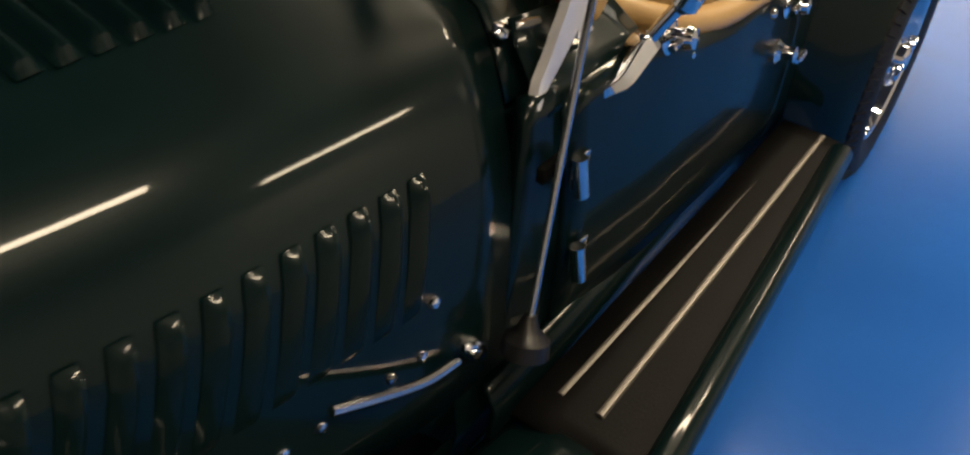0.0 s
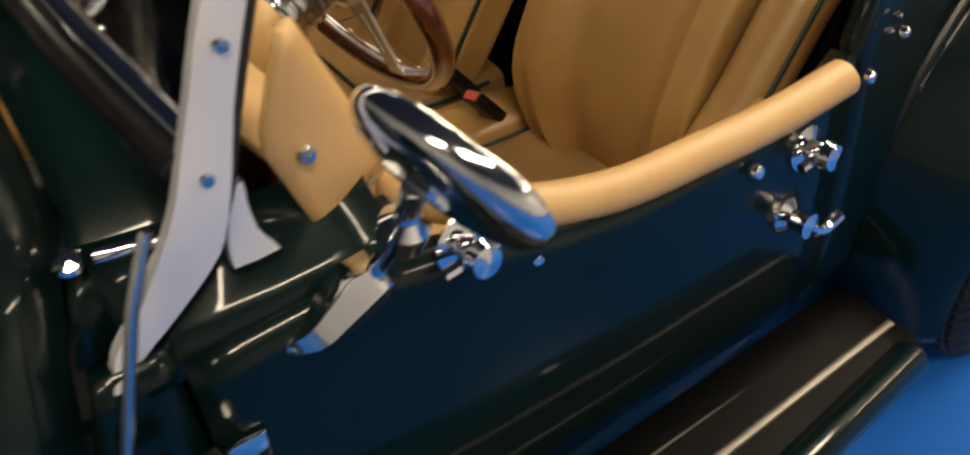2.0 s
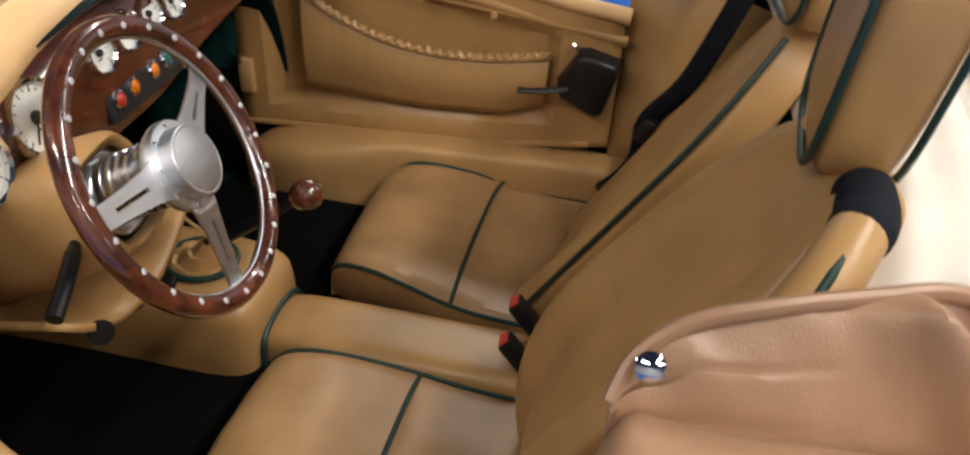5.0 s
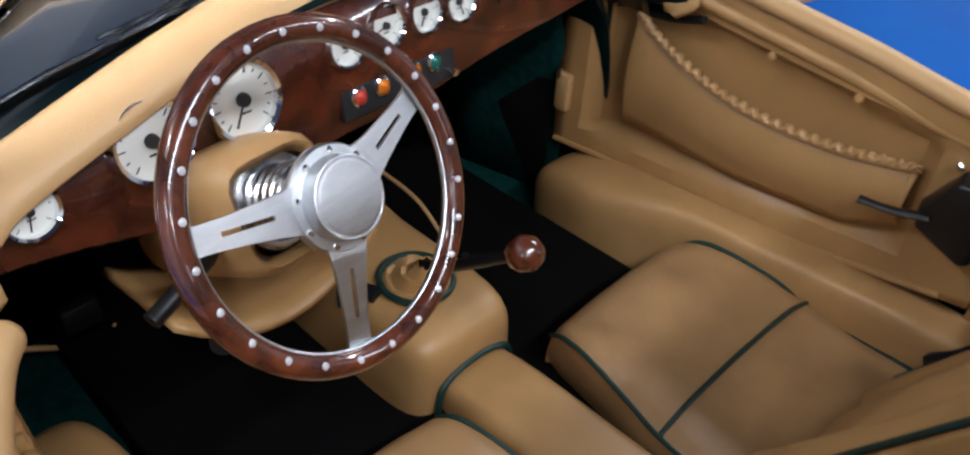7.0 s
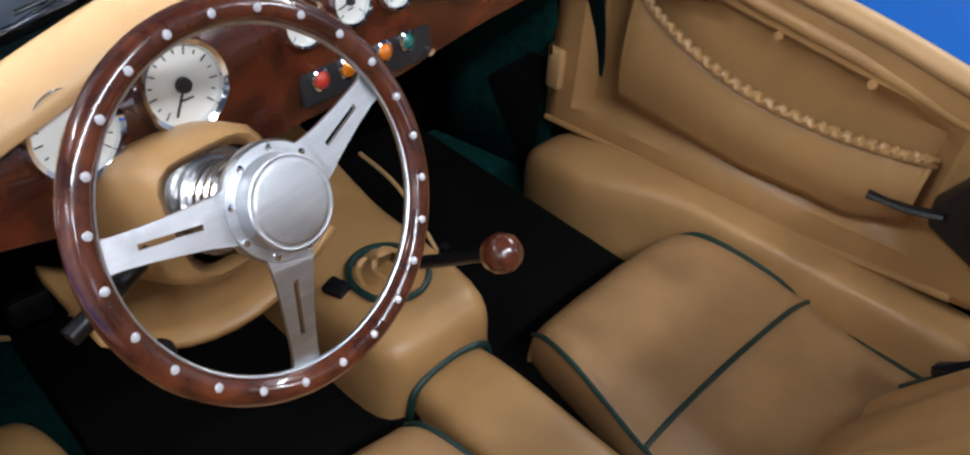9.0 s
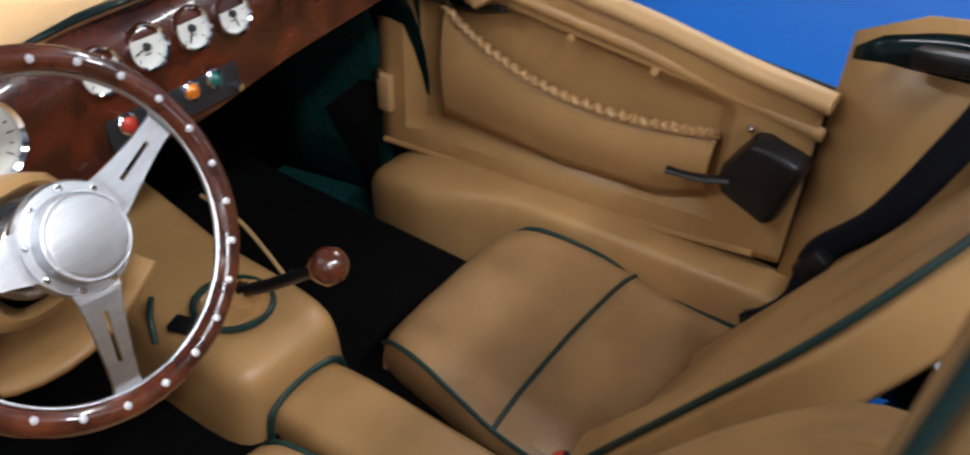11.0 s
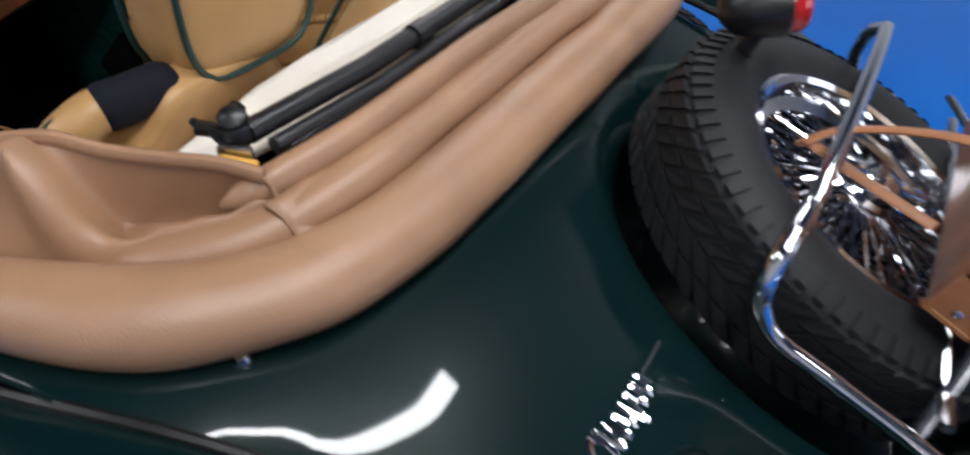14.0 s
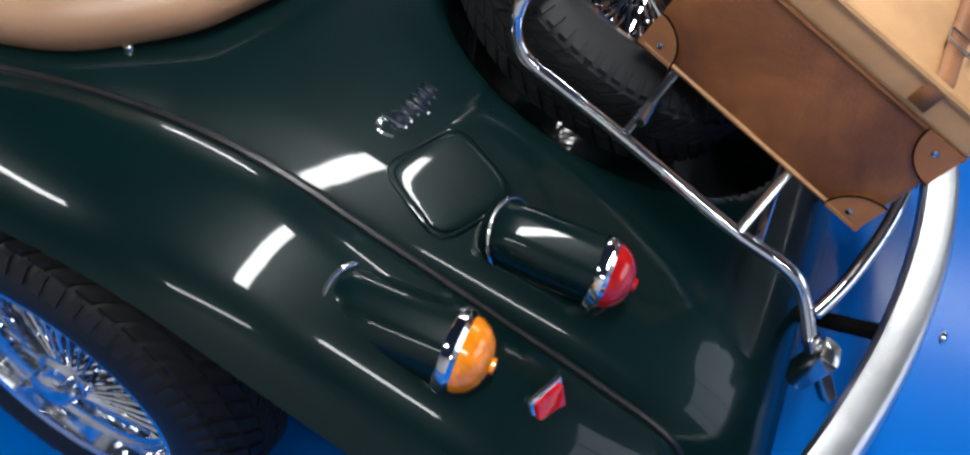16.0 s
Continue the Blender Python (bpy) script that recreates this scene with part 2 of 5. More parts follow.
# ---- the car ----
car = thing("roadster_car", (0, 0, 0), "dark green open roadster with tan leather interior on blue floor", "car")

HALF = [(0.0, 0.845), (0.10, 0.841), (0.20, 0.829), (0.30, 0.808), (0.40, 0.778), (0.47, 0.748), (0.525, 0.716), (0.562, 0.680),
        (0.592, 0.635), (0.612, 0.59), (0.626, 0.54), (0.638, 0.48), (0.646, 0.42), (0.652, 0.38), (0.66, 0.33)]



def tuck(x, z):
    """How much the bonnet sides draw in towards the nose, low down."""
    return 1 - interp([(-1.4, 0.085), (-0.6, 0.04), (-0.3, 0.0)], x) * min(1, max(0, (0.58 - z) / 0.16))


def lean(z):
    """The rear edge of the bonnet leans forward below the shoulder."""
    return interp([(0.385, -0.040), (0.664, 0.024), (0.705, 0.052), (0.85, 0.052)], z)


def shell_row(x, wide, rise, side):
    return [(x + lean(z) * max(0, 1 + (x + 0.125) / 0.5), side * y * wide * tuck(x, z), z * rise if z > 0.5 else z) for y, z in HALF]


def bonnet_half(side):
    rows = []
    for i in range(25):
        x = -1.40 + 1.275 * i / 24
        wide = interp([(-1.4, 0.66), (-0.9, 0.86), (-0.5, 0.955), (-0.1, 1.0)], x)
        rows.append(shell_row(x, wide, interp([(-1.4, 0.97), (-0.6, 0.99), (-0.1, 1.0)], x), side))
    return sheet(rows)


bonnet = part("bonnet", bonnet_half(-1), PAINT, car, "dark green louvred bonnet half", thick=0.004)
part("bonnet", bonnet_half(1), PAINT, car, "dark green louvred bonnet half", thick=0.004)
part("bonnet_hinge", tube([(-1.4, 0, 0.815), (-0.7, 0, 0.834), (-0.12, 0, 0.842)], 0.006), STEEL, car, "polished centre hinge")


def skin_y(z, wide=1.0):
    """Half width of the body skin at height z."""
    return wide * interp([(z_, y_) for y_, z_ in reversed(HALF)], z)


def louvre(length, m):
    """One pressed louvre: a ridge open along one side, with rounded ends."""
    rows = []
    for i in range(13):
        t = i / 12
        h = 0.014 * (1 - abs(2 * t - 1) ** 6) ** 0.5
        rows.append([m @ Vector((-0.0125 + 0.025 * k / 8, (t - 0.5) * length, h * math.sin(math.pi * (k / 8) ** 1.4))) for k in range(9)])
    return sheet(rows)


def breadth(x):
    return interp([(-1.4, 0.66), (-0.9, 0.86), (-0.5, 0.955), (-0.1, 1.0)], x)


def side_louvre(x, side, za=0.452, zb=0.615):
    """A pressed louvre that lies on the curved bonnet side."""
    rows = []
    for i in range(17):
        t = i / 16
        z = za + (zb - za) * t
        h = 0.010 * max(0.0, 1 - abs(2 * t - 1) ** 7) ** 0.5
        up = Vector((0, side * (skin_y(z + 0.01) - skin_y(z - 0.01)) * breadth(x), 0.02)).normalized()
        out = Vector((0, side * up.z, -side * up.y))
        row = []
        for dx, k in ((-0.012, 0.0), (-0.007, 0.4), (-0.001, 0.85), (0.004, 1.0), (0.007, 0.85), (0.008, 0.0)):
            xx = x + dx - 0.052 * (1 - t)
            row.append(Vector((xx, side * skin_y(z, breadth(xx)) * tuck(xx, z), z)) + out * (0.001 + h * k))
        rows.append(row)
    return sheet(rows)


for side in (-1, 1):
    for i in range(12):
        part("louvre", side_louvre(-0.256 - 0.0392 * i, side, 0.478, 0.615), PAINT, bonnet)
    for i in range(14):
        x = -0.345 - 0.0325 * i
        a, b = Vector((x, side * 0.430 * breadth(x), 0.760)), Vector((x - 0.008, side * 0.340 * breadth(x), 0.792))
        up = (b - a).normalized()
        out = up.cross(Vector((-1, 0, 0))) if side > 0 else up.cross(Vector((1, 0, 0)))
        out = (out if out.z > 0 else -out).normalized()
        m = Matrix((up.cross(out), up, out)).transposed().to_4x4()
        m.translation = (a + b) / 2 + out * 0.001
        part("louvre", louvre(0.098, m), PAINT, bonnet)


def stud(at, way, parent, r=0.008, mat=None):
    m = frame_to(way, at)
    return part("stud", lathe([(r, 0), (r, 0.004), (r * 0.7, 0.008), (0, 0.009)], 12, m), mat or CHROME, parent, "chrome stud")


def latch(at, parent, k=1.0):
    """A bonnet catch: a sprung hook on a round boss."""
    x, y, z = at
    bm = lathe([(0.013 * k, 0), (0.013 * k, 0.012), (0.009 * k, 0.02), (0, 0.021)], 14, frame_to((0, -1, 0.1), at))
    tube(spline([(x + 0.02, y - 0.012, z - 0.03), (x + 0.012, y - 0.018, z), (x - 0.004, y - 0.018, z + 0.014), (x - 0.02, y - 0.012, z + 0.02)], 5), 0.005 * k, 8, bm=bm)
    return part("bonnet_catch", bm, CHROME, parent, "chrome bonnet catch")


stud((-0.275, -skin_y(0.481, breadth(-0.275)) * tuck(-0.275, 0.481), 0.481), (0, -1, 0.3), bonnet)
latch((-0.232, -skin_y(0.392, breadth(-0.232)) * tuck(-0.232, 0.392), 0.392), bonnet)
latch((-0.52, -skin_y(0.40, breadth(-0.52)) * tuck(-0.52, 0.40), 0.40), bonnet)
part("catch_lever", tube(spline([(-0.262, -0.652, 0.398), (-0.33, -0.652, 0.418), (-0.44, -0.640, 0.470)], 6), 0.006, 8), STEEL, bonnet)
for i in range(9):
    stud((-0.30 - 0.0437 * i, -0.642 * tuck(-0.3 - 0.0437 * i, 0.42) * interp([(-0.9, 0.86), (-0.5, 0.955), (-0.1, 1.0)], -0.3 - 0.0437 * i) - 0.002, 0.425 - 0.002 * i), (0, -1, 0.2), bonnet, 0.007, STEEL if i % 2 else CHROME)
stud((-0.078, -0.560, 0.700), (0, -0.6, 0.8), bonnet, 0.011)
part("catch_bar", tube([(-0.062, -0.566, 0.703), (-0.022, -0.574, 0.700)], [0.0075, 0.006], 10), CHROME, bonnet, "chrome bonnet clasp bar")

# scuttle, between bonnet and doors
def scuttle_half(side):
    return sheet([[((lean(z) - 0.121) * (1 - i / 8) + 0.057 * i / 8, side * y, z) for y, z in HALF[:9]] for i in range(9)])


scuttle = part("scuttle", scuttle_half(-1), PAINT, car, "dark green scuttle panel", thick=0.004)
part("scuttle", scuttle_half(1), PAINT, car, "dark green scuttle panel", thick=0.004)

TOP = [(-0.12, 0.62), (0.02, 0.64), (0.12, 0.648), (0.20, 0.635), (0.28, 0.612), (0.38, 0.60), (0.50, 0.605), (0.60, 0.617), (0.68, 0.632), (0.695, 0.67), (0.72, 0.725), (0.77, 0.765), (0.85, 0.79), (0.95, 0.795), (1.05, 0.785)]
WIDE = [(-0.12, 0.645), (0.0, 0.656), (0.2, 0.672), (0.4, 0.682), (0.65, 0.690), (0.9, 0.69), (1.05, 0.68)]


def side_skin(xa, xb, side, low=0.27, n=14, proud=0.0, drop=0.0, tops=TOP):
    rows = []
    for i in range(n + 1):
        x = xa + (xb - xa) * i / n
        top, w = interp(tops, x) - drop, interp(WIDE, x) + proud
        row = []
        for j in range(13):
            t = j / 12
            z = low + (top - low) * t
            bow = w - 0.040 * max(0, (z - 0.42) / 0.25) ** 1.6 * 0.62 - 0.012 * max(0, (0.42 - z) / 0.2) ** 2
            row.append((x, side * bow, z))
        rows.append(row)
    return sheet(rows)


for side in (-1, 1):
    rows = []
    for x in (-0.24, -0.19, -0.14, -0.10, -0.06, -0.03):
        rows.append([(x, side * y * 0.972 * breadth(x) * tuck(x, z), z - 0.022) for y, z in HALF[5:]] + [(x, side * 0.640 * tuck(x, 0.3), 0.24), (x, side * 0.62, 0.15)])
    part("inner_cowl", sheet(rows), PAINT, car, "dark green inner cowl", thick=0.004, offset=0.0)
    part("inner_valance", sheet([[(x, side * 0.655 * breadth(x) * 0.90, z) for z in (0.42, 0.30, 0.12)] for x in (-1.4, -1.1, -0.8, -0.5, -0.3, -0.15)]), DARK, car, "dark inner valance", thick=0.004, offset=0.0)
    rows = []
    for i in range(5):
        row = []
        for j in range(13):
            z = 0.27 + (0.645 - 0.27) * j / 12
            x = -0.047 + (lean(z) - 0.072) * (1 - i / 4)
            row.append((x, side * (interp(WIDE, x) - 0.006 - 0.025 * max(0, (z - 0.42) / 0.25) ** 1.6), z))
        rows.append(row)
    part("cowl_side", sheet(rows), PAINT, car, thick=0.02, offset=1.0 if side < 0 else -1.0)
    part("rear_quarter", side_skin(0.690 if side < 0 else 0.742, 1.05, side, n=10), PAINT, car, thick=0.02, offset=1.0 if side < 0 else -1.0)
    part("sill_panel", sheet([[(x, side * 0.655, 0.305), (x, side * 0.670, 0.268), (x, side * 0.668, 0.22), (x, side * 0.655, 0.16)] for x in (-0.2, 0.2, 0.6, 1.0)]), PAINT, car, thick=0.01)

for side in (-1, 1):
    rows = [[(x, side * (interp(WIDE, x) - 0.022), interp(TOP, x) - 0.012), (x, side * (interp(WIDE, x) - 0.045), interp(TOP, x) + 0.012), (x, side * 0.583, interp([(-0.12, 0.68), (0.06, 0.662), (0.17, 0.690)], x)), (x, side * 0.565, interp([(-0.12, 0.72), (0.06, 0.70), (0.17, 0.70)], x))] for x in (-0.070, -0.03, 0.0, 0.05, 0.10, 0.14)]
    part("scuttle_side", sheet(rows), PAINT, car, "dark green scuttle side", thick=0.004, offset=0.0)
near_door = part("door", side_skin(-0.043, 0.686, -1, 0.285, 18, 0.004), PAINT, car, "dark green cut-down door with tan top roll", thick=0.03, offset=1.0)
FTOP = [(-0.12, 0.70), (0.0, 0.755), (0.14, 0.745), (0.32, 0.716), (0.45, 0.697), (0.60, 0.670), (0.74, 0.657)]
far_door = part("door", side_skin(-0.043, 0.735, 1, 0.285, 18, 0.0, 0.0, FTOP), PAINT, car, "dark green cut-down door with tan lining", thick=0.012, offset=-1.0)

RAIL = [(0.160, -0.568, 0.662), (0.176, -0.588, 0.658), (0.208, -0.611, 0.645), (0.27, -0.637, 0.626), (0.36, -0.654, 0.613), (0.46, -0.664, 0.615), (0.56, -0.671, 0.618), (0.664, -0.676, 0.630)]
part("top_roll", tube(spline(RAIL, 8), [0.011, 0.014, 0.017, 0.019, 0.020] + [0.0215] * 52, 16, flat=0.92), TRIM_PAD, near_door, "tan leather padded door top")
FRAIL = [(0.00, 0.575, 0.757), (0.14, 0.598, 0.747), (0.32, 0.612, 0.718), (0.45, 0.617, 0.699), (0.60, 0.617, 0.672), (0.742, 0.609, 0.657)]
part("top_roll", tube(spline(FRAIL, 8), 0.022, 14, flat=0.8), TRIM_PAD, far_door, "tan leather padded door top")

for x, y, z, nm in ((-0.048, -0.650, 0.562, "hinge"), (-0.05, -0.664, 0.44, "hinge")):
    bm = tube([(x, y - 0.012, z + 0.004), (x + 0.006, y - 0.018, z - 0.05)], 0.010, 12)
    block(0.04, 0.006, 0.04, 0.002, m=pose(x + 0.02, y - 0.004, z - 0.025), bm=bm)
    part(nm, bm, CHROME, near_door, "chrome door hinge")
stud((0.256, -0.657, 0.590), (0, -1, 0.3), near_door, 0.010)
stud((0.525, -0.684, 0.575), (0, -1, 0.3), near_door, 0.010)
stud((0.700, -0.684, 0.622), (0, -1, 0.2), car, 0.009)
stud((0.745, -0.684, 0.66), (0, -1, 0.2), car, 0.007)
for k in range(3):
    stud((0.735 + 0.012 * k + 0.004 * k * k, -0.672 + 0.004 * k, 0.66 + 0.012 * k), (0, -1, 0.3), car, 0.004, STEEL)


def door_catch(at):
    x, y, z = at
    bm = lathe([(0.022, 0), (0.022, 0.006), (0.012, 0.014), (0.012, 0.03), (0.015, 0.036), (0, 0.04)], 16, frame_to((0, -1, 0.1), at))
    tube(spline([(x, y - 0.03, z), (x + 0.03, y - 0.034, z - 0.018), (x + 0.062, y - 0.034, z - 0.012)], 6), 0.007, 8, bm=bm)
    tube([(x, y - 0.01, z), (x - 0.03, y - 0.012, z + 0.02), (x - 0.045, y - 0.012, z + 0.025)], 0.006, 8, bm=bm)
    return part("door_handle", bm, CHROME, near_door, "chrome door handle")


def peg(at, parent):
    bm = lathe([(0.026, 0), (0.026, 0.004), (0.012, 0.008), (0.012, 0.02), (0.017, 0.028), (0.014, 0.038), (0, 0.041)], 18, frame_to((0, -1, 0.15), at))
    x, y, z = at
    tube([(x - 0.03, y - 0.02, z - 0.004), (x + 0.02, y - 0.022, z + 0.006)], 0.006, 8, bm=bm)
    return part("sidescreen_socket", bm, CHROME, parent, "chrome turnbuckle socket")


door_catch((0.595, -0.688, 0.487))
peg((0.612, -0.682, 0.566), near_door)
peg((0.184, -0.650, 0.638), near_door)

# running board with bright strips
for side in (-1, 1):
    rows = []
    for i in range(25):
        x = -0.16 + 0.93 * i / 24
        d = -0.035 * (x + 0.16)
        zz = 0.225 + 0.052 * (i / 24)
        ya, yb = -0.668 + d, -0.875 + 0.042 * i / 24
        rows.append([(x, ya * -side, zz + 0.006), (x, (ya * 0.7 + yb * 0.3) * -side, zz + 0.004), (x, (ya * 0.35 + yb * 0.65) * -side, zz), (x, (yb + 0.02) * -side, zz - 0.004),
                     (x, (yb + 0.004) * -side, zz - 0.014), (x, yb * -side, zz - 0.035), (x, (yb + 0.01) * -side, zz - 0.06)])
    board = part("running_board", sheet(rows), BOARD, car, "black rubber running board with bright strips", thick=0.012)
    for (fy, ry, r) in ((-0.705, -0.745, 0.0075), (-0.765, -0.782, 0.008)):
        part("tread_strip", tube([(-0.095, fy * -side, 0.231), (0.765, ry * -side, 0.275)], r * 0.8, 8, flat=0.8), TREAD, board, "dull metal strip")
    part("edge_trim", tube([(-0.16, 0.866 * side, 0.214), (0.745, 0.826 * side, 0.262), (0.762, 0.824 * side, 0.260)], [0.024, 0.024, 0.012], 14), PAINT, board, "rounded painted board edge")

# front wings, sweeping into the running boards
for side in (-1, 1):
    rows = []
    for x, z, ya, yb in ((-1.75, 0.30, 0.40, 0.80), (-1.68, 0.52, 0.42, 0.81), (-1.5, 0.66, 0.43, 0.82), (-1.3, 0.70, 0.44, 0.83), (-1.05, 0.64, 0.47, 0.835), (-0.8, 0.50, 0.55, 0.84),
                         (-0.6, 0.38, 0.60, 0.85), (-0.42, 0.30, 0.64, 0.86), (-0.28, 0.25, 0.655, 0.865), (-0.15, 0.226, 0.66, 0.87)):
        rows.append([(x, side * (ya + (yb - ya) * t), z - 0.03 + 0.03 * math.sin(math.pi * min(1, t * 1.1)) - 0.12 * max(0, t - 0.75) ** 1.5 * 8 * max(0.2, z)) for t in [k / 10 for k in range(11)]])
    grid = [spline([r[j] for r in rows], 4) for j in range(11)]
    part("front_wing", sheet(grid), PAINT, car, "dark green swept front wing", thick=0.005)

# aerial beside the scuttle
aerial = part("aerial", tube([(-0.176, -0.690, 0.41), (-0.06, -0.655, 0.72), (-0.036, -0.648, 0.765)], 0.0045, 8), STEEL, car, "slim telescopic aerial")
part("aerial_base", lathe([(0.03, -0.02), (0.028, 0.0), (0.014, 0.012), (0.008, 0.03), (0, 0.032)], 16, frame_to((0.3, 0.1, 1), (-0.180, -0.691, 0.395))), BLACK, aerial, "black aerial base")
part("aerial_bracket", block(0.05, 0.012, 0.02, 0.003, m=pose(-0.10, -0.655, 0.575)), DARK, aerial)

# rear wings
STATIONS = [  # x, z of the inner edge with its y; x, z of the crest; x, z, y of the outer edge
    (0.86, 0.16, 0.672, 0.87, 0.16, 0.900, 0.16, 0.800), (0.80, 0.32, 0.680, 0.83, 0.32, 0.880, 0.30, 0.805), (0.80, 0.47, 0.680, 0.85, 0.46, 0.885, 0.44, 0.808), (0.86, 0.61, 0.676, 0.91, 0.575, 0.930, 0.535, 0.808),
    (0.98, 0.715, 0.668, 1.02, 0.665, 1.020, 0.605, 0.808), (1.15, 0.738, 0.650, 1.17, 0.708, 1.150, 0.645, 0.808), (1.32, 0.700, 0.607, 1.34, 0.692, 1.310, 0.640, 0.806), (1.48, 0.648, 0.588, 1.50, 0.640, 1.460, 0.590, 0.803),
    (1.62, 0.566, 0.574, 1.65, 0.562, 1.600, 0.510, 0.800), (1.80, 0.448, 0.552, 1.82, 0.452, 1.770, 0.400, 0.790), (1.92, 0.365, 0.535, 1.94, 0.360, 1.890, 0.310, 0.775), (2.03, 0.275, 0.520, 2.04, 0.26, 1.990, 0.21, 0.760), (2.08, 0.15, 0.515, 2.08, 0.15, 2.040, 0.12, 0.750)]
for side in (-1, 1):
    lines = []
    for k, s in enumerate((0.0, 0.06, 0.25, 0.5, 0.72, 0.88, 1.0, 0.985)):
        pts = []
        for ix, iz, iy, cx, cz, ox, oz, oy in STATIONS:
            inner, crest, outer = Vector((ix, iy, iz)), Vector((cx, iy * 0.42 + oy * 0.58, cz)), Vector((ox, oy, oz))
            bend = 2 * crest - 0.5 * (inner + outer)
            q = inner * (1 - s) ** 2 + bend * 2 * s * (1 - s) + outer * s * s
            if k == 0:
                q.z -= 0.006
            if k == 7:
                q = outer + Vector((0, -0.02, -0.012))
            pts.append((q.x, side * q.y, q.z))
        lines.append(spline(pts, 6))
    wing = part("rear_wing", sheet(lines), PAINT, car, "dark green rounded rear wing", thick=0.004)
    part("wing_beading", tube([p + Vector((0, 0, 0.006)) for p in lines[0][10:]], 0.007, 8), BLACK, wing, "black wing beading")

# tail: sloping rear deck
DECK = [(1.02, 0.775), (1.12, 0.762), (1.24, 0.728), (1.40, 0.664), (1.56, 0.588), (1.74, 0.496), (1.90, 0.408), (2.04, 0.315), (2.13, 0.23), (2.16, 0.16)]
deck_line = spline([(x, 0, z) for x, z in DECK], 12)


def spare_drop(p):
    """The well that is pressed into the deck for the spare wheel."""
    d = ((p.x - 1.72) ** 2 / 0.80 + (p.y - 0.14) ** 2) ** 0.5
    t = max(0.0, min(1.0, (0.385 - d) / 0.075))
    return t * t * (3 - 2 * t)


rows = []
for p in deck_line:
    half_l = interp([(1.0, 0.665), (1.15, 0.652), (1.32, 0.609), (1.48, 0.590), (1.62, 0.576), (1.8, 0.554), (1.92, 0.537), (2.2, 0.517)], p.x)
    row = []
    for j in range(141):
        t = j / 140
        y = -half_l + t * 2 * half_l + 0.05 * min(1, max(0, (p.x - 1.2) / 0.5)) * t
        crown = 0.0 + 0.03 * (1 - abs(2 * t - 1) ** 2.2) - 0.055 * max(0, abs(2 * t - 1) - 0.8) ** 2 * 16 * min(1, max(0, (p.x - 1.12) / 0.3)) - 0.030 * (max(0, abs(2 * t - 1) - 0.90) / 0.10) ** 2 * min(1, max(0, (p.x - 1.25) / 0.1))
        q = Vector((p.x, y, p.z + crown - 0.016))
        if p.x > 1.36:
            q.z -= 0.20 * spare_drop(q)
        row.append(q)
    rows.append(row)
deck = part("rear_deck", sheet(rows), PAINT, car, "dark green sloping rear deck", thick=0.006)
stud((1.245, -0.534, 0.724), (0.1, -0.3, 1), deck, 0.008)
for k in range(4):
    stud((1.43 + 0.07 * k, -0.20 - 0.02 * k, 0.652 - 0.033 * k), (0.4, -0.2, 1), deck, 0.007)

# rear lamps in pods
def rear_lamp(at, way, lens_mat, lens_label, r=0.048):
    m = frame_to(way, at)
    pod = part("lamp_pod", lathe([(0.002, -0.172), (r * 0.45, -0.170), (r * 0.78, -0.163), (r * 0.95, -0.148), (r * 0.99, -0.12), (r * 0.98, 0.0)], 32, m), PAINT, car, "dark green lamp pod")
    part("lamp_ring", lathe([(r, -0.006), (r * 1.06, -0.002), (r * 1.07, 0.008), (r * 0.98, 0.014), (r * 0.9, 0.015)], 28, m), CHROME, pod, "chrome lamp ring")
    bm = lathe([(r * 0.95, 0.010), (r * 0.93, 0.022), (r * 0.80, 0.034), (r * 0.55, 0.045), (r * 0.25, 0.050), (0, 0.051)], 28, m)
    part("lens", bm, lens_mat, pod, lens_label)
    part("lens_boss", lathe([(r * 0.2, 0.048), (r * 0.2, 0.055), (0, 0.057)], 12, m), lens_mat, pod)
    arch = [2 * math.pi * k / 28 for k in range(-11, 12)]
    part("pod_beading", tube([m @ Vector((r * 1.02 * math.cos(a), r * 1.02 * math.sin(a), -0.158 + 0.030 * (1 - math.cos(a)))) for a in arch], 0.0032, 6), STEEL, pod, "bright beading round the pod")
    return pod


AMBER_AT = (1.772, -0.652, 0.500)
rear_lamp((1.876, -0.424, 0.461), (0.90, 0.12, -0.24), RED, "red domed lens", 0.051)
rear_lamp(AMBER_AT, (0.92, 0.08, -0.20), AMBER, "amber domed lens", 0.052)
rear_lamp((1.872, 0.50, 0.425), (0.86, -0.05, -0.20), RED, "red domed lens")
rear_lamp((1.752, 0.70, 0.452), (0.84, -0.05, -0.28), AMBER, "amber domed lens")
plate_m = frame_to((0.88, -0.30, 0.20), (1.895, -0.628, 0.375), (-0.15, 0.1, 0.98))
reflector = part("reflector", block(0.125, 0.050, 0.010, 0.004, m=plate_m), RED, car, "red rear reflector")
part("reflector_rim", block(0.135, 0.060, 0.008, 0.004, m=plate_m @ pose(0, 0, -0.005)), CHROME, reflector, "chrome reflector rim")

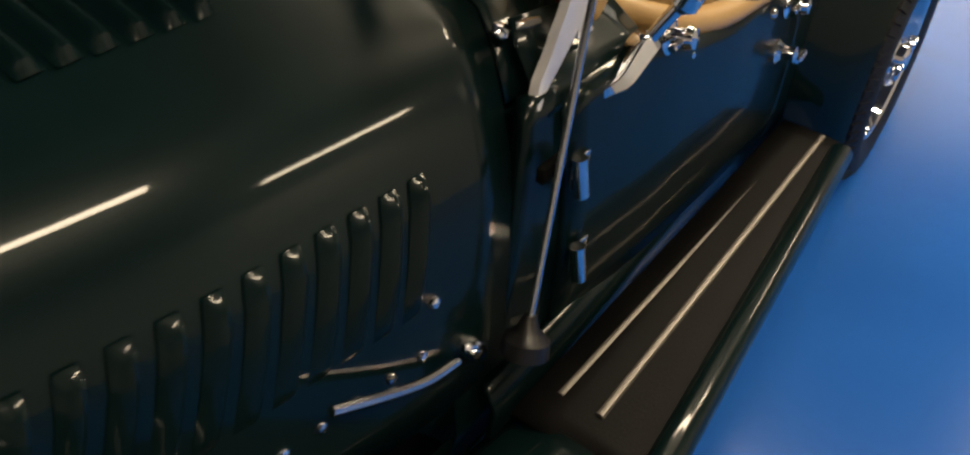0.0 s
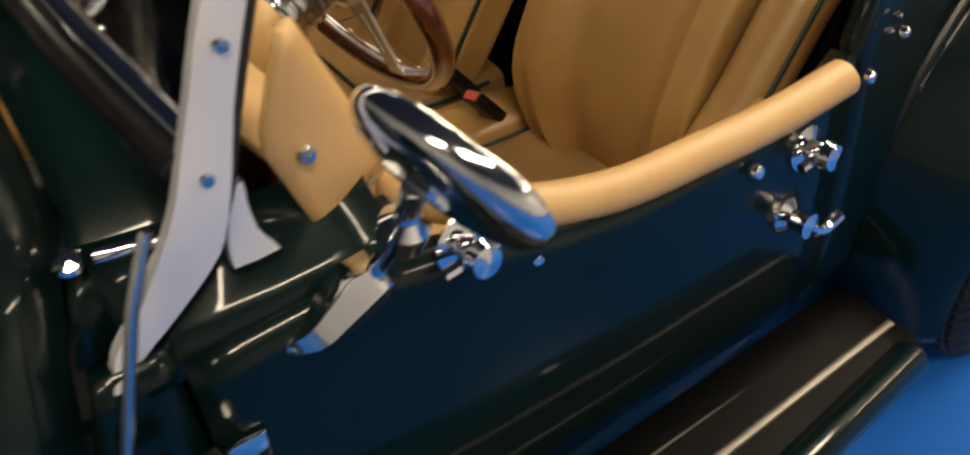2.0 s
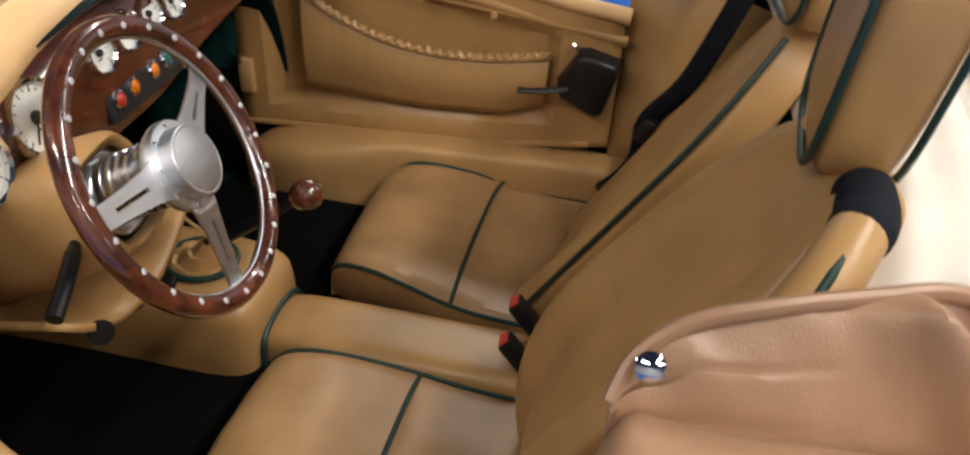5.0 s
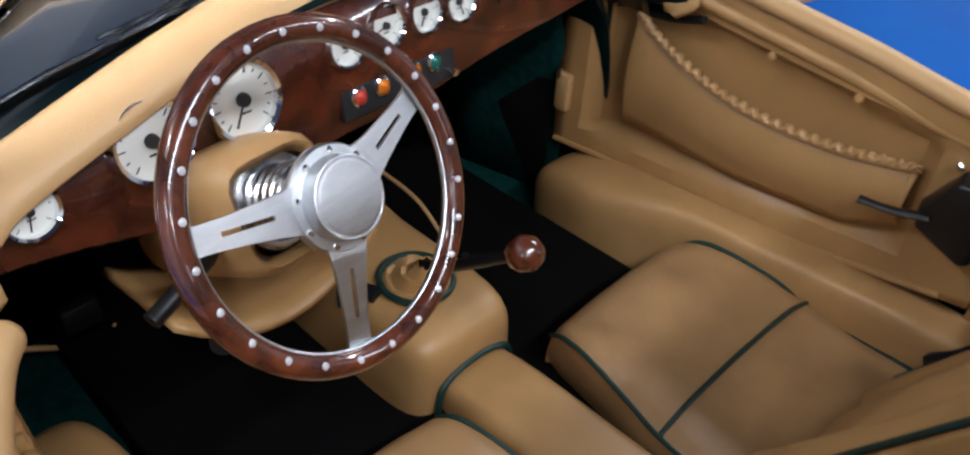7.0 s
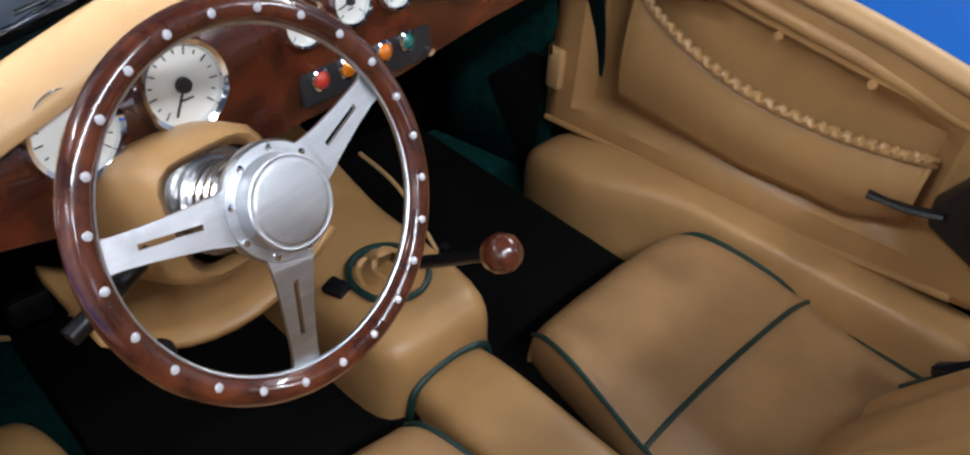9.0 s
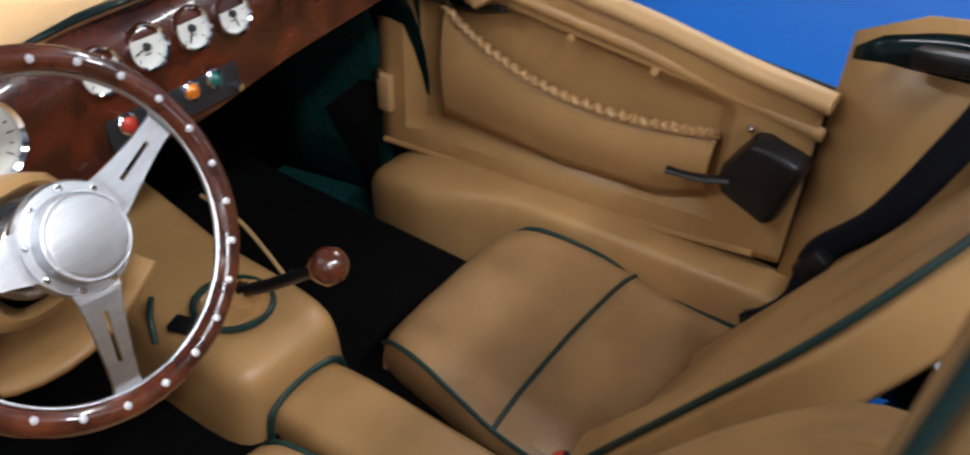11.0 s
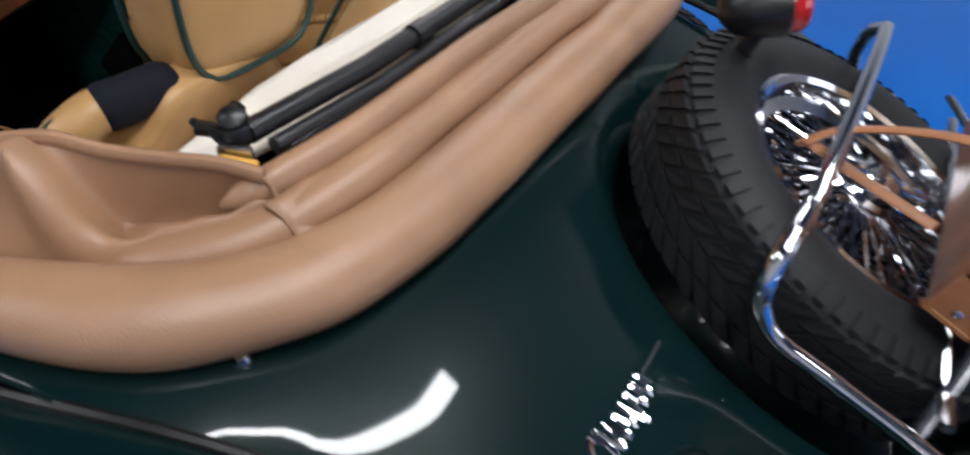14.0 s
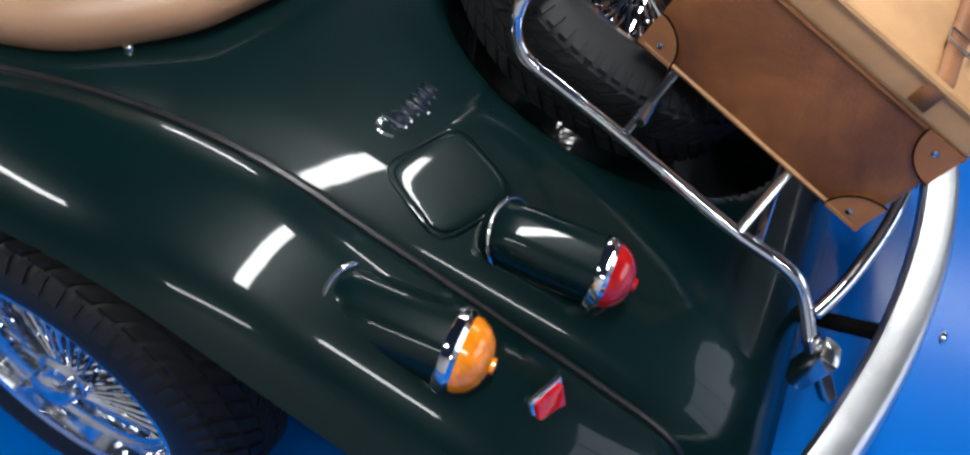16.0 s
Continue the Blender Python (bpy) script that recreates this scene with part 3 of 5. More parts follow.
# fuel filler cap and script badge on the deck
flap_m = frame_to((0.43, -0.13, 0.89), (1.655, -0.425, 0.548), (0.93, -0.36, -0.45))
bm = pillow(0.125, 0.135, 0.007, 5, 10, flap_m, lambda q, c: Vector((q.x, q.y, q.z * (1.0 if c.z > 0 else 0.3))))
cap = part("fuel_flap", bm, PAINT, deck, "painted fuel flap")
outline = []
for k in range(40):
    a = 2 * math.pi * k / 40
    n = (abs(math.cos(a)) ** 5 + abs(math.sin(a)) ** 5) ** 0.2
    outline.append(flap_m @ Vector((0.069 * math.cos(a) / n, 0.074 * math.sin(a) / n, 0.0015)))
part("flap_seal", tube(outline, 0.0019, 6, closed=True), PAINT, cap)
badge_m = frame_to((0.42, -0.06, 0.90), (1.557, -0.352, 0.597), (0.05, 1, 0))
badge = part("badge", tube([badge_m @ Vector(p) for p in spline([(-0.062, -0.010, 0), (-0.068, 0.008, 0.001), (-0.054, 0.018, 0.001), (-0.046, 0.0, 0), (-0.05, -0.018, 0)], 5)], 0.0050, 6), CHROME, deck, "chrome script badge")
script = []
for k in range(7):
    u = -0.048 + 0.0155 * k
    script += [(u, -0.010, 0.001), (u + 0.004, 0.012 if k else 0.020, 0.002), (u + 0.010, -0.010 if k != 3 else -0.022, 0.001)]
part("badge_script", tube([badge_m @ p for p in spline(script, 5)], 0.0042, 6), CHROME, deck, "chrome script flourish")


# wheels
def wire_wheel(m, parent_name, label, r=0.307, rim=0.198, half=0.085, spokes=30):
    """A wheel whose outer side looks along z: tyre, chrome rim, wire spokes, hub."""
    prof = [(rim + 0.004, -half * 0.85), (rim + 0.03, -half * 0.98), (rim + 0.065, -half), (r - 0.03, -half * 0.93), (r - 0.010, -half * 0.80), (r - 0.001, -half * 0.62), (r, -half * 0.3), (r, half * 0.3), (r - 0.001, half * 0.62),
            (r - 0.010, half * 0.80), (r - 0.03, half * 0.93), (rim + 0.065, half), (rim + 0.055, half * 1.015), (rim + 0.03, half * 0.98), (rim + 0.004, half * 0.85)]
    wheel = part(parent_name, lathe(prof, 72, m), RUBBER, car, label)
    for band in (-0.55, -0.18, 0.18, 0.55):
        bm = bmesh.new()
        for k in range(56):
            a0, a1 = 2 * math.pi * k / 56, 2 * math.pi * (k + 0.72) / 56
            s = 0.35 if band > 0 else -0.35
            q = [m @ Vector(((r + 0.004) * math.cos(a + s * w * 0.12), (r + 0.004) * math.sin(a + s * w * 0.12), half * (band + w * 0.15))) for a, w in ((a0, -1), (a1, -1), (a1, 1), (a0, 1))]
            b = [m @ Vector(((r - 0.008) * math.cos(a + s * w * 0.12), (r - 0.008) * math.sin(a + s * w * 0.12), half * (band + w * 0.16))) for a, w in ((a0, -1), (a1, -1), (a1, 1), (a0, 1))]
            vq, vb = [bm.verts.new(x) for x in q], [bm.verts.new(x) for x in b]
            bm.faces.new(vq)
            for i in range(4):
                bm.faces.new((vq[i], vb[i], vb[(i + 1) % 4], vq[(i + 1) % 4]))
        part("tread", bm, RUBBER, wheel, smooth=False)
    bm = bmesh.new()
    for k in range(72):
        a0, a1 = 2 * math.pi * k / 72, 2 * math.pi * (k + 0.55) / 72
        q = [m @ Vector((rr * math.cos(a), rr * math.sin(a), zz)) for a, rr, zz in ((a0, r - 0.004, half * 0.80), (a1, r - 0.004, half * 0.80), (a1, r - 0.026, half * 0.965), (a0, r - 0.026, half * 0.965))]
        d = m.to_3x3() @ Vector((0, 0, -0.006))
        vq = [bm.verts.new(x) for x in q]
        vb = [bm.verts.new(x + d) for x in q]
        bm.faces.new(vq)
        for i in range(4):
            bm.faces.new((vq[i], vb[i], vb[(i + 1) % 4], vq[(i + 1) % 4]))
    part("shoulder_tread", bm, RUBBER, wheel, smooth=False)
    part("rim", lathe([(rim + 0.006, half * 0.80), (rim + 0.006, half * 0.86), (rim, half * 0.88), (rim - 0.008, half * 0.82), (rim - 0.012, half * 0.5), (rim - 0.03, half * 0.4), (rim - 0.035, -half * 0.4), (rim, -half * 0.8)], 56, m), CHROME, wheel, "chrome wheel rim")
    bm = bmesh.new()
    for k in range(spokes):
        for sgn, zi, ri, zo in ((1, 0.055, 0.042, 0.025), (-1, 0.055, 0.042, -0.005), (1, -0.03, 0.055, 0.01), (-1, -0.03, 0.055, -0.02)):
            a = 2 * math.pi * (k + (0.25 if zi < 0 else 0)) / spokes
            b = a + sgn * 0.42
            tube([m @ Vector((ri * math.cos(a), ri * math.sin(a), zi)), m @ Vector(((rim - 0.028) * math.cos(b), (rim - 0.028) * math.sin(b), zo))], 0.0026, 5, bm=bm, caps=False)
    part("spokes", bm, CHROME, wheel, "crossed chrome wire spokes")["kind"] = "stuff"
    part("hub", lathe([(0.05, -0.06), (0.048, 0.04), (0.044, 0.06), (0.036, 0.066), (0.034, 0.085), (0.022, 0.094), (0, 0.096)], 28, m), CHROME, wheel, "chrome hub")
    for a in (0.4, 0.4 + math.pi):
        part("spinner_ear", block(0.05, 0.022, 0.02, 0.006, m=m @ pose(0.045 * math.cos(a), 0.045 * math.sin(a), 0.082, 0, 0, math.degrees(a))), CHROME, wheel)
    return wheel


for sx in (1.19, -1.30):
    wire_wheel(frame_to((0, -1, 0), (sx, -0.745, 0.309)), "wheel", "wire wheel with black tyre")
    wire_wheel(frame_to((0, 1, 0), (sx, 0.745, 0.309)), "wheel", "wire wheel with black tyre")
spare = wire_wheel(frame_to((0.55, 0, 0.835), (1.715, 0.14, 0.565)), "spare_wheel", "spare wire wheel lying on the sloping tail")
part("clamp_arm", tube([(1.70, 0.14, 0.62), (1.76, 0.13, 0.66)], 0.012, 8), STEEL, spare)

# high brake light over the front of the spare wheel
hm_ = frame_to((0.92, 0.36, 0.05), (1.585, 0.185, 0.842), (0, 0, 1))
brake = part("high_brake_light", lathe([(0.002, -0.078), (0.018, -0.074), (0.032, -0.060), (0.040, -0.035), (0.042, 0.0), (0.041, 0.012)], 28, hm_), BLACK, car, "black domed brake light above the spare wheel")
part("lens", lathe([(0.039, 0.010), (0.038, 0.026), (0.032, 0.036), (0.018, 0.042), (0, 0.044)], 28, hm_), RED, brake, "red brake light lens")
part("light_stalk", tube(spline([(1.565, 0.18, 0.81), (1.545, 0.18, 0.76), (1.49, 0.18, 0.62)], 5), 0.014, 10), BLACK, brake, "black bracket")

# luggage rack
R1 = [(1.725, 0.42, 0.738), (1.72, 0.30, 0.742), (1.70, 0.03, 0.742), (1.683, -0.13, 0.738), (1.672, -0.182, 0.728), (1.661, -0.202, 0.698), (1.660, -0.206, 0.66), (1.680, -0.207, 0.622), (1.735, -0.208, 0.588), (1.82, -0.212, 0.540),
      (1.904, -0.222, 0.495), (2.02, -0.24, 0.435), (2.112, -0.254, 0.400), (2.145, -0.262, 0.36), (2.172, -0.288, 0.30)]
rack = part("luggage_rack", tube(spline(R1, 6), 0.011, 12), CHROME, car, "chrome tube luggage rack")
part("rack_tube", tube(spline([(1.725, 0.42, 0.738), (1.70, 0.475, 0.70), (1.70, 0.487, 0.62), (1.82, 0.492, 0.54), (2.10, 0.52, 0.405), (2.17, 0.55, 0.30)], 6), 0.011, 12), CHROME, rack)
part("rack_tube", tube(spline([(2.165, -0.27, 0.345), (2.20, -0.20, 0.37), (2.24, -0.06, 0.40), (2.26, 0.14, 0.41), (2.24, 0.40, 0.39), (2.17, 0.54, 0.34)], 6), 0.011, 12), CHROME, rack)
for pa, pb in (((1.835, -0.215, 0.535), (1.880, -0.125, 0.600)), ((2.03, -0.245, 0.44), (2.075, -0.13, 0.485)), ((1.845, 0.49, 0.607), (1.875, 0.40, 0.60)), ((2.03, 0.51, 0.472), (2.07, 0.40, 0.485))):
    part("rack_bracket", tube([pa, pb], 0.008, 8, flat=0.5), STEEL, rack)
part("rack_slat", tube([(1.86, -0.215, 0.565), (1.86, 0.49, 0.565)], 0.008, 8), STEEL, rack)
part("rack_slat", tube([(2.06, -0.245, 0.43), (2.06, 0.51, 0.43)], 0.008, 8), STEEL, rack)
bm = block(0.035, 0.05, 0.09, 0.010, m=pose(2.185, -0.30, 0.27, 0, 25, 0))
tube([(2.17, -0.285, 0.31), (2.22, -0.31, 0.22)], 0.014, 10, bm=bm)
part("rack_foot", bm, STEEL, rack, "cast metal rack foot")

# bumper
rows = []
for k in range(41):
    y = -0.78 + 1.66 * k / 40
    x = 2.300 - 0.18 * ((y - 0.15) / 0.83) ** 2
    rows.append([(x + dx, y, 0.298 + dz) for dx, dz in ((-0.006, -0.020), (-0.003, -0.004), (0.004, 0.002), (0.046, 0.002), (0.054, -0.003), (0.058, -0.012), (0.060, -0.05), (0.052, -0.082), (0.03, -0.090))])
bumper = part("rear_bumper", sheet(rows), ALLOY, car, "polished bright rear bumper", thick=0.003)
for y in (-0.16, 0.26):
    part("bumper_bolt", lathe([(0.012, 0), (0.011, 0.006), (0, 0.01)], 14, frame_to((1, 0, 0.1), (2.355, y, 0.262))), CHROME, bumper)
    part("bumper_iron", tube([(2.30, y, 0.235), (1.95, y, 0.20)], 0.014, 8), DARK, bumper)
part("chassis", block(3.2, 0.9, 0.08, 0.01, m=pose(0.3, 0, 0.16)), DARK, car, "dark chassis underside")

# ---- windscreen ----
def blade(pts, wide, thick_):
    """A flat tapered bar through points; wide gives its breadth along x at each."""
    rows = []
    for (p, w) in zip(pts, wide):
        p = Vector(p)
        rows.append([p + Vector((-w / 2, -thick_, 0)), p + Vector((0, -thick_ * 1.3, 0)), p + Vector((w / 2, -thick_, 0)), p + Vector((w / 2, thick_, 0)), p + Vector((-w / 2, thick_, 0))])
    bm = sheet(rows, closed=True)
    bm.faces.new(list(bm.verts)[:5])
    return bm


screen = None
for side in (-1, 1):
    pts = spline([(-0.086, 0.618 * side, 0.630), (-0.066, 0.612 * side, 0.652), (-0.022, 0.607 * side, 0.690), (0.006, 0.604 * side, 0.735), (0.030, 0.597 * side, 0.795), (0.062, 0.590 * side, 0.87), (0.125, 0.578 * side, 1.00), (0.150, 0.573 * side, 1.05)], 5)
    wide = [interp([(0.63, 0.006), (0.66, 0.036), (0.70, 0.050), (0.74, 0.040), (0.80, 0.032), (1.1, 0.028)], p.z) for p in pts]
    bm = blade(pts, wide, 0.006)
    post = part("windscreen_post", bm, FRAME_WHITE, car, "satin silver curved windscreen post")
    screen = screen or post
    part("post_seal", tube([p + Vector((0.020, 0.004 * -side, 0.0)) for p in pts[12:]], 0.007, 8), BLACK, post, "black rubber seal")
    bm = blade(spline([(0.035, 0.603 * side, 0.675), (0.03, 0.600 * side, 0.70), (0.035, 0.598 * side, 0.74)], 4), [0.036, 0.034, 0.030, 0.026, 0.022, 0.018, 0.014, 0.012, 0.010], 0.004)
    part("post_foot", bm, FRAME_WHITE, post)
    for z in (0.757, 0.84):
        xx = interp([(p.z, p.x) for p in pts], z)
        part("screw", lathe([(0.0055, 0), (0.0045, 0.003), (0, 0.0035)], 10, frame_to((0, side, 0), (xx, 0.61 * side if z < 0.8 else 0.603 * side, z))), STEEL, post)
part("frame_bottom", tube(spline([(0.02, -0.588, 0.775), (-0.005, -0.45, 0.815), (-0.02, -0.25, 0.848), (-0.025, 0, 0.86), (-0.02, 0.25, 0.848), (-0.005, 0.45, 0.815), (0.02, 0.588, 0.775)], 6), 0.011, 10), CHROME, screen, "chrome lower windscreen frame")
part("frame_seal", tube(spline([(0.005, -0.592, 0.762), (-0.02, -0.45, 0.80), (-0.035, -0.25, 0.833), (-0.04, 0, 0.846), (-0.035, 0.25, 0.833), (-0.02, 0.45, 0.80), (0.005, 0.592, 0.762)], 6), 0.013, 10), BLACK, screen, "black windscreen seal")
part("frame_top", tube([(0.150, -0.573, 1.05), (0.150, 0.573, 1.05)], 0.012, 10), FRAME_WHITE, screen)
rows = []
for i in range(9):
    y = -0.575 + 1.15 * i / 8
    zb = 0.86 - 0.075 * (y / 0.575) ** 2
    rows.append([(-0.022 + 0.04 * (y / 0.575) ** 2, y, zb), (0.148, y, 1.045)])
pane = part("pane", sheet(rows), GLASS, screen, "clear windscreen glass", thick=0.005)
pane.visible_shadow = False
for y in (-0.40, 0.0, 0.38):
    wiper = part("wiper_arm", tube(spline([(-0.075, y, 0.815), (-0.055, y + 0.03, 0.85), (-0.03, y + 0.15, 0.885)], 5), 0.004, 8), STEEL, screen, "slim chrome wiper arm")
    part("wiper_blade", tube([(-0.045, y + 0.03, 0.866), (-0.032, y + 0.28, 0.885)], 0.005, 8), STEEL, wiper)
    part("wiper_spindle", lathe([(0.016, -0.01), (0.014, 0.012), (0, 0.016)], 14, frame_to((-0.3, 0, 1), (-0.08, y, 0.812))), CHROME, wiper)

# door mirror on its bracket
MC, MU, MN = Vector((0.139, -0.716, 0.772)), Vector((0.379, -0.826, -0.417)), Vector((0.905, 0.236, 0.355))
mir = part("door_mirror", pillow(0.156, 0.090, 0.050, 2.4, 14, frame_to(MN, MC, MU), lambda q, c: Vector((q.x, q.y, q.z * (0.25 if c.z > 0 else 1.0)))), CHROME, car, "chrome rounded door mirror")
part("mirror_glass", pillow(0.136, 0.074, 0.010, 3, 10, frame_to(MN, MC + MN * 0.004, MU)), CHROME, mir, "mirror glass")
bm = tube([(0.112, -0.712, 0.765), (0.110, -0.696, 0.725), (0.106, -0.672, 0.685), (0.10, -0.652, 0.650)], 0.009, 12)
lathe([(0.008, -0.018), (0.018, -0.009), (0.018, 0.009), (0.008, 0.018)], 16, frame_to((-0.1, 0.4, -1), (0.110, -0.694, 0.720)), bm)
part("mirror_stalk", bm, CHROME, mir)
rows = []
for t in [k / 10 for k in range(11)]:
    c = Vector((0.022 + 0.085 * t, -0.636 - 0.008 * t, 0.604 + 0.052 * t))
    w = 0.003 + 0.019 * min(1, t * 1.25) - 0.008 * max(0, t - 0.8) * 5
    o = Vector((0.35, 0, -0.9)).normalized()
    f = min(1, t * 3)
    rows.append([c + o * w, c + o * w * 0.9 + Vector((0, -0.018 * f, 0)), c + Vector((0, -0.026 * f, 0)), c - o * w * 0.9 + Vector((0, -0.018 * f, 0)), c - o * w])
part("mirror_bracket", sheet(rows), CHROME, mir, "tapered chrome mirror bracket", thick=0.004)

# ---- cockpit ----
tub = part("cockpit_floor", block(1.52, 1.24, 0.02, 0, m=pose(0.31, 0, 0.125)), CARPET, car, "dark green carpeted floor")
part("rear_bulkhead", block(0.02, 1.2, 0.62, 0, m=pose(1.06, 0, 0.44)), CARPET, car)
def bulkhead_ring(x):
    k = interp([(-0.43, 0.83), (-0.3, 0.875), (-0.2, 0.905), (-0.12, 0.94)], x)
    half = [(y * k, z * 0.955) for y, z in HALF] + [(0.66 * k * 0.97, 0.12)]
    return [(x, -y, z) for y, z in reversed(half)] + [(x, y, z) for y, z in half[1:]]


part("footwell_lining", sheet([bulkhead_ring(x) for x in (-0.43, -0.35, -0.27, -0.2, -0.16, -0.13)]), CARPET, car, "dark carpeted footwell", thick=0.006, offset=0.0)
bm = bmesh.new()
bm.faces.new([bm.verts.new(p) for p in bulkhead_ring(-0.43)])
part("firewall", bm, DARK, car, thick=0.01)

# dashboard
DY = 0.10                     # the board runs slightly askew to the axle
def dash_x(y):
    return 0.034 - DY * y


rows = []
for i in range(49):
    y = -0.565 + 1.13 * i / 48
    top = 0.835 - 0.10 * (abs(y) / 0.57) ** 1.7
    low = 0.655 - 0.045 * math.exp(-((y + 0.30) / 0.16) ** 2) - 0.02 * math.exp(-((y - 0.02) / 0.14) ** 2) + 0.02 * (y / 0.57) ** 2
    rows.append([(dash_x(y) - 0.012, y, top), (dash_x(y) - 0.004, y, top * 0.6 + low * 0.4), (dash_x(y), y, low + 0.01), (dash_x(y) - 0.012, y, low), (dash_x(y) - 0.03, y, low + 0.003)])
dash = part("dashboard", sheet(rows), WOOD_DASH, car, "glossy burr wood dashboard", thick=0.015, offset=0.0)
PADL = [(0.098, -0.565, 0.742), (0.082, -0.525, 0.760), (0.058, -0.40, 0.795), (0.043, -0.3, 0.822), (0.022, -0.18, 0.844), (0.006, 0, 0.852), (-0.008, 0.18, 0.843), (-0.010, 0.3, 0.822), (-0.002, 0.40, 0.797), (0.01, 0.50, 0.765), (0.03, 0.55, 0.72)]
line = spline(PADL, 8)
part("dash_pad", tube([p + Vector((-0.004, 0, -0.006)) for p in line], 0.037, 18, flat=0.50, up=(0.35, 0, 1)), TRIM_PAD, dash, "padded tan leather dash top")
# tan side panel between screen post and door
for side in (-1, 1):
    rows = []
    for k in range(11):
        z = 0.828 - 0.169 * k / 10
        xa = interp([(0.659, 0.093), (0.747, 0.062), (0.828, 0.092)], z)
        xb = interp([(0.659, 0.120), (0.687, 0.164), (0.72, 0.152), (0.76, 0.136), (0.828, 0.104)], z)
        rows.append([(xa + (xb - xa) * j / 6, side * (0.584 - 0.016 * (j / 6) ** 2), z) for j in range(7)])
    panel = part("scuttle_trim", sheet(rows), TRIM_PAD, car, "tan leather scuttle trim", thick=0.012, offset=0.0)
    part("trim_stud", lathe([(0.008, 0), (0.006, 0.005), (0, 0.006)], 12, frame_to((0, side, 0.1), (0.092, side * 0.593, 0.735))), STEEL, panel)
    part("gasket", tube(spline([(0.04, side * 0.612, 0.632), (0.10, side * 0.606, 0.640), (0.175, side * 0.580, 0.668)], 5), 0.008, 8), BLACK, panel, "black rubber gasket")


def gauge(at, r, ticks, hand, parent, way=(0.97, 0.10, 0.20)):
    m = frame_to(way, at, (0, 0, 1))
    dial = part("gauge", lathe([(r, 0.004), (r * 0.98, 0.006), (0, 0.006)], 40, m), DIAL, parent, "round ivory dial gauge")
    part("bezel", lathe([(r * 1.12, -0.004), (r * 1.15, 0.008), (r * 1.08, 0.016), (r * 0.97, 0.013), (r * 0.95, 0.006)], 40, m), CHROME, dial, "chrome bezel")
    bm = bmesh.new()
    for k in range(ticks):
        a = math.radians(-135 + 270 * k / (ticks - 1))
        block(r * (0.20 if k % 2 == 0 else 0.10), r * 0.03, 0.0008, 0, m=m @ pose(r * 0.80 * math.cos(a), r * 0.80 * math.sin(a), 0.0068, 0, 0, math.degrees(a)), bm=bm)
    block(r * 0.05, r * 0.34, 0.0008, 0, m=m @ pose(-r * 0.35, 0, 0.0068), bm=bm)
    part("dial_print", bm, INK, dial, smooth=False)
    bm = lathe([(r * 0.2, 0.007), (r * 0.18, 0.012), (0, 0.0125)], 18, m)
    block(r * 0.75, r * 0.045, 0.0015, 0, m=m @ pose(r * 0.38 * math.cos(hand), r * 0.38 * math.sin(hand), 0.0095, 0, 0, math.degrees(hand)), bm=bm)
    part("needle", bm, INK, dial, "black needle")
    return dial


gauge((dash_x(-0.252) + 0.001, -0.255, 0.752), 0.045, 15, 2.6, dash)
gauge((dash_x(-0.38) + 0.002, -0.373, 0.749), 0.043, 13, 3.4, dash)
gauge((dash_x(-0.50) + 0.004, -0.510, 0.730), 0.027, 7, 2.9, dash)
for k, (gy, gz) in enumerate(((-0.094, 0.767), (-0.022, 0.771), (0.052, 0.769), (0.125, 0.764))):
    gauge((dash_x(gy) - 0.003, gy, gz), 0.027, 7, 1.0 + 0.8 * k, dash)
plate = part("switch_plate", block(0.006, 0.225, 0.075, 0.0029, 3, m=frame_to((-0.2, 0.02, 0.97), (dash_x(0.0) + 0.003, 0.005, 0.695), (0.97, DY, 0.20))), PANEL, dash, "dark switch plate")
for gy, mat, lab in ((-0.078, RED_BUTTON, "red warning light"), (-0.035, AMBER, "amber warning light"), (0.028, AMBER, "amber warning light"), (0.070, GREEN_LENS, "green warning light")):
    m = frame_to((0.97, 0.10, 0.20), (dash_x(gy) + 0.006, gy, 0.690))
    lamp_ = part("warning_light", lathe([(0.0105, 0), (0.010, 0.006), (0.006, 0.010), (0, 0.011)], 18, m), mat, dash, lab)
    part("light_ring", lathe([(0.0145, 0), (0.0145, 0.005), (0.0115, 0.007), (0.0105, 0.004)], 18, m), CHROME, lamp_)
part("toggle", tube([(dash_x(0.1), 0.10, 0.672), (dash_x(0.1) + 0.025, 0.104, 0.668)], [0.004, 0.006], 8), CHROME, dash)
part("glovebox_edge", tube([(dash_x(0.22) + 0.002, 0.22, 0.78), (dash_x(0.22) + 0.003, 0.22, 0.67)], 0.002, 6), DARK, dash)

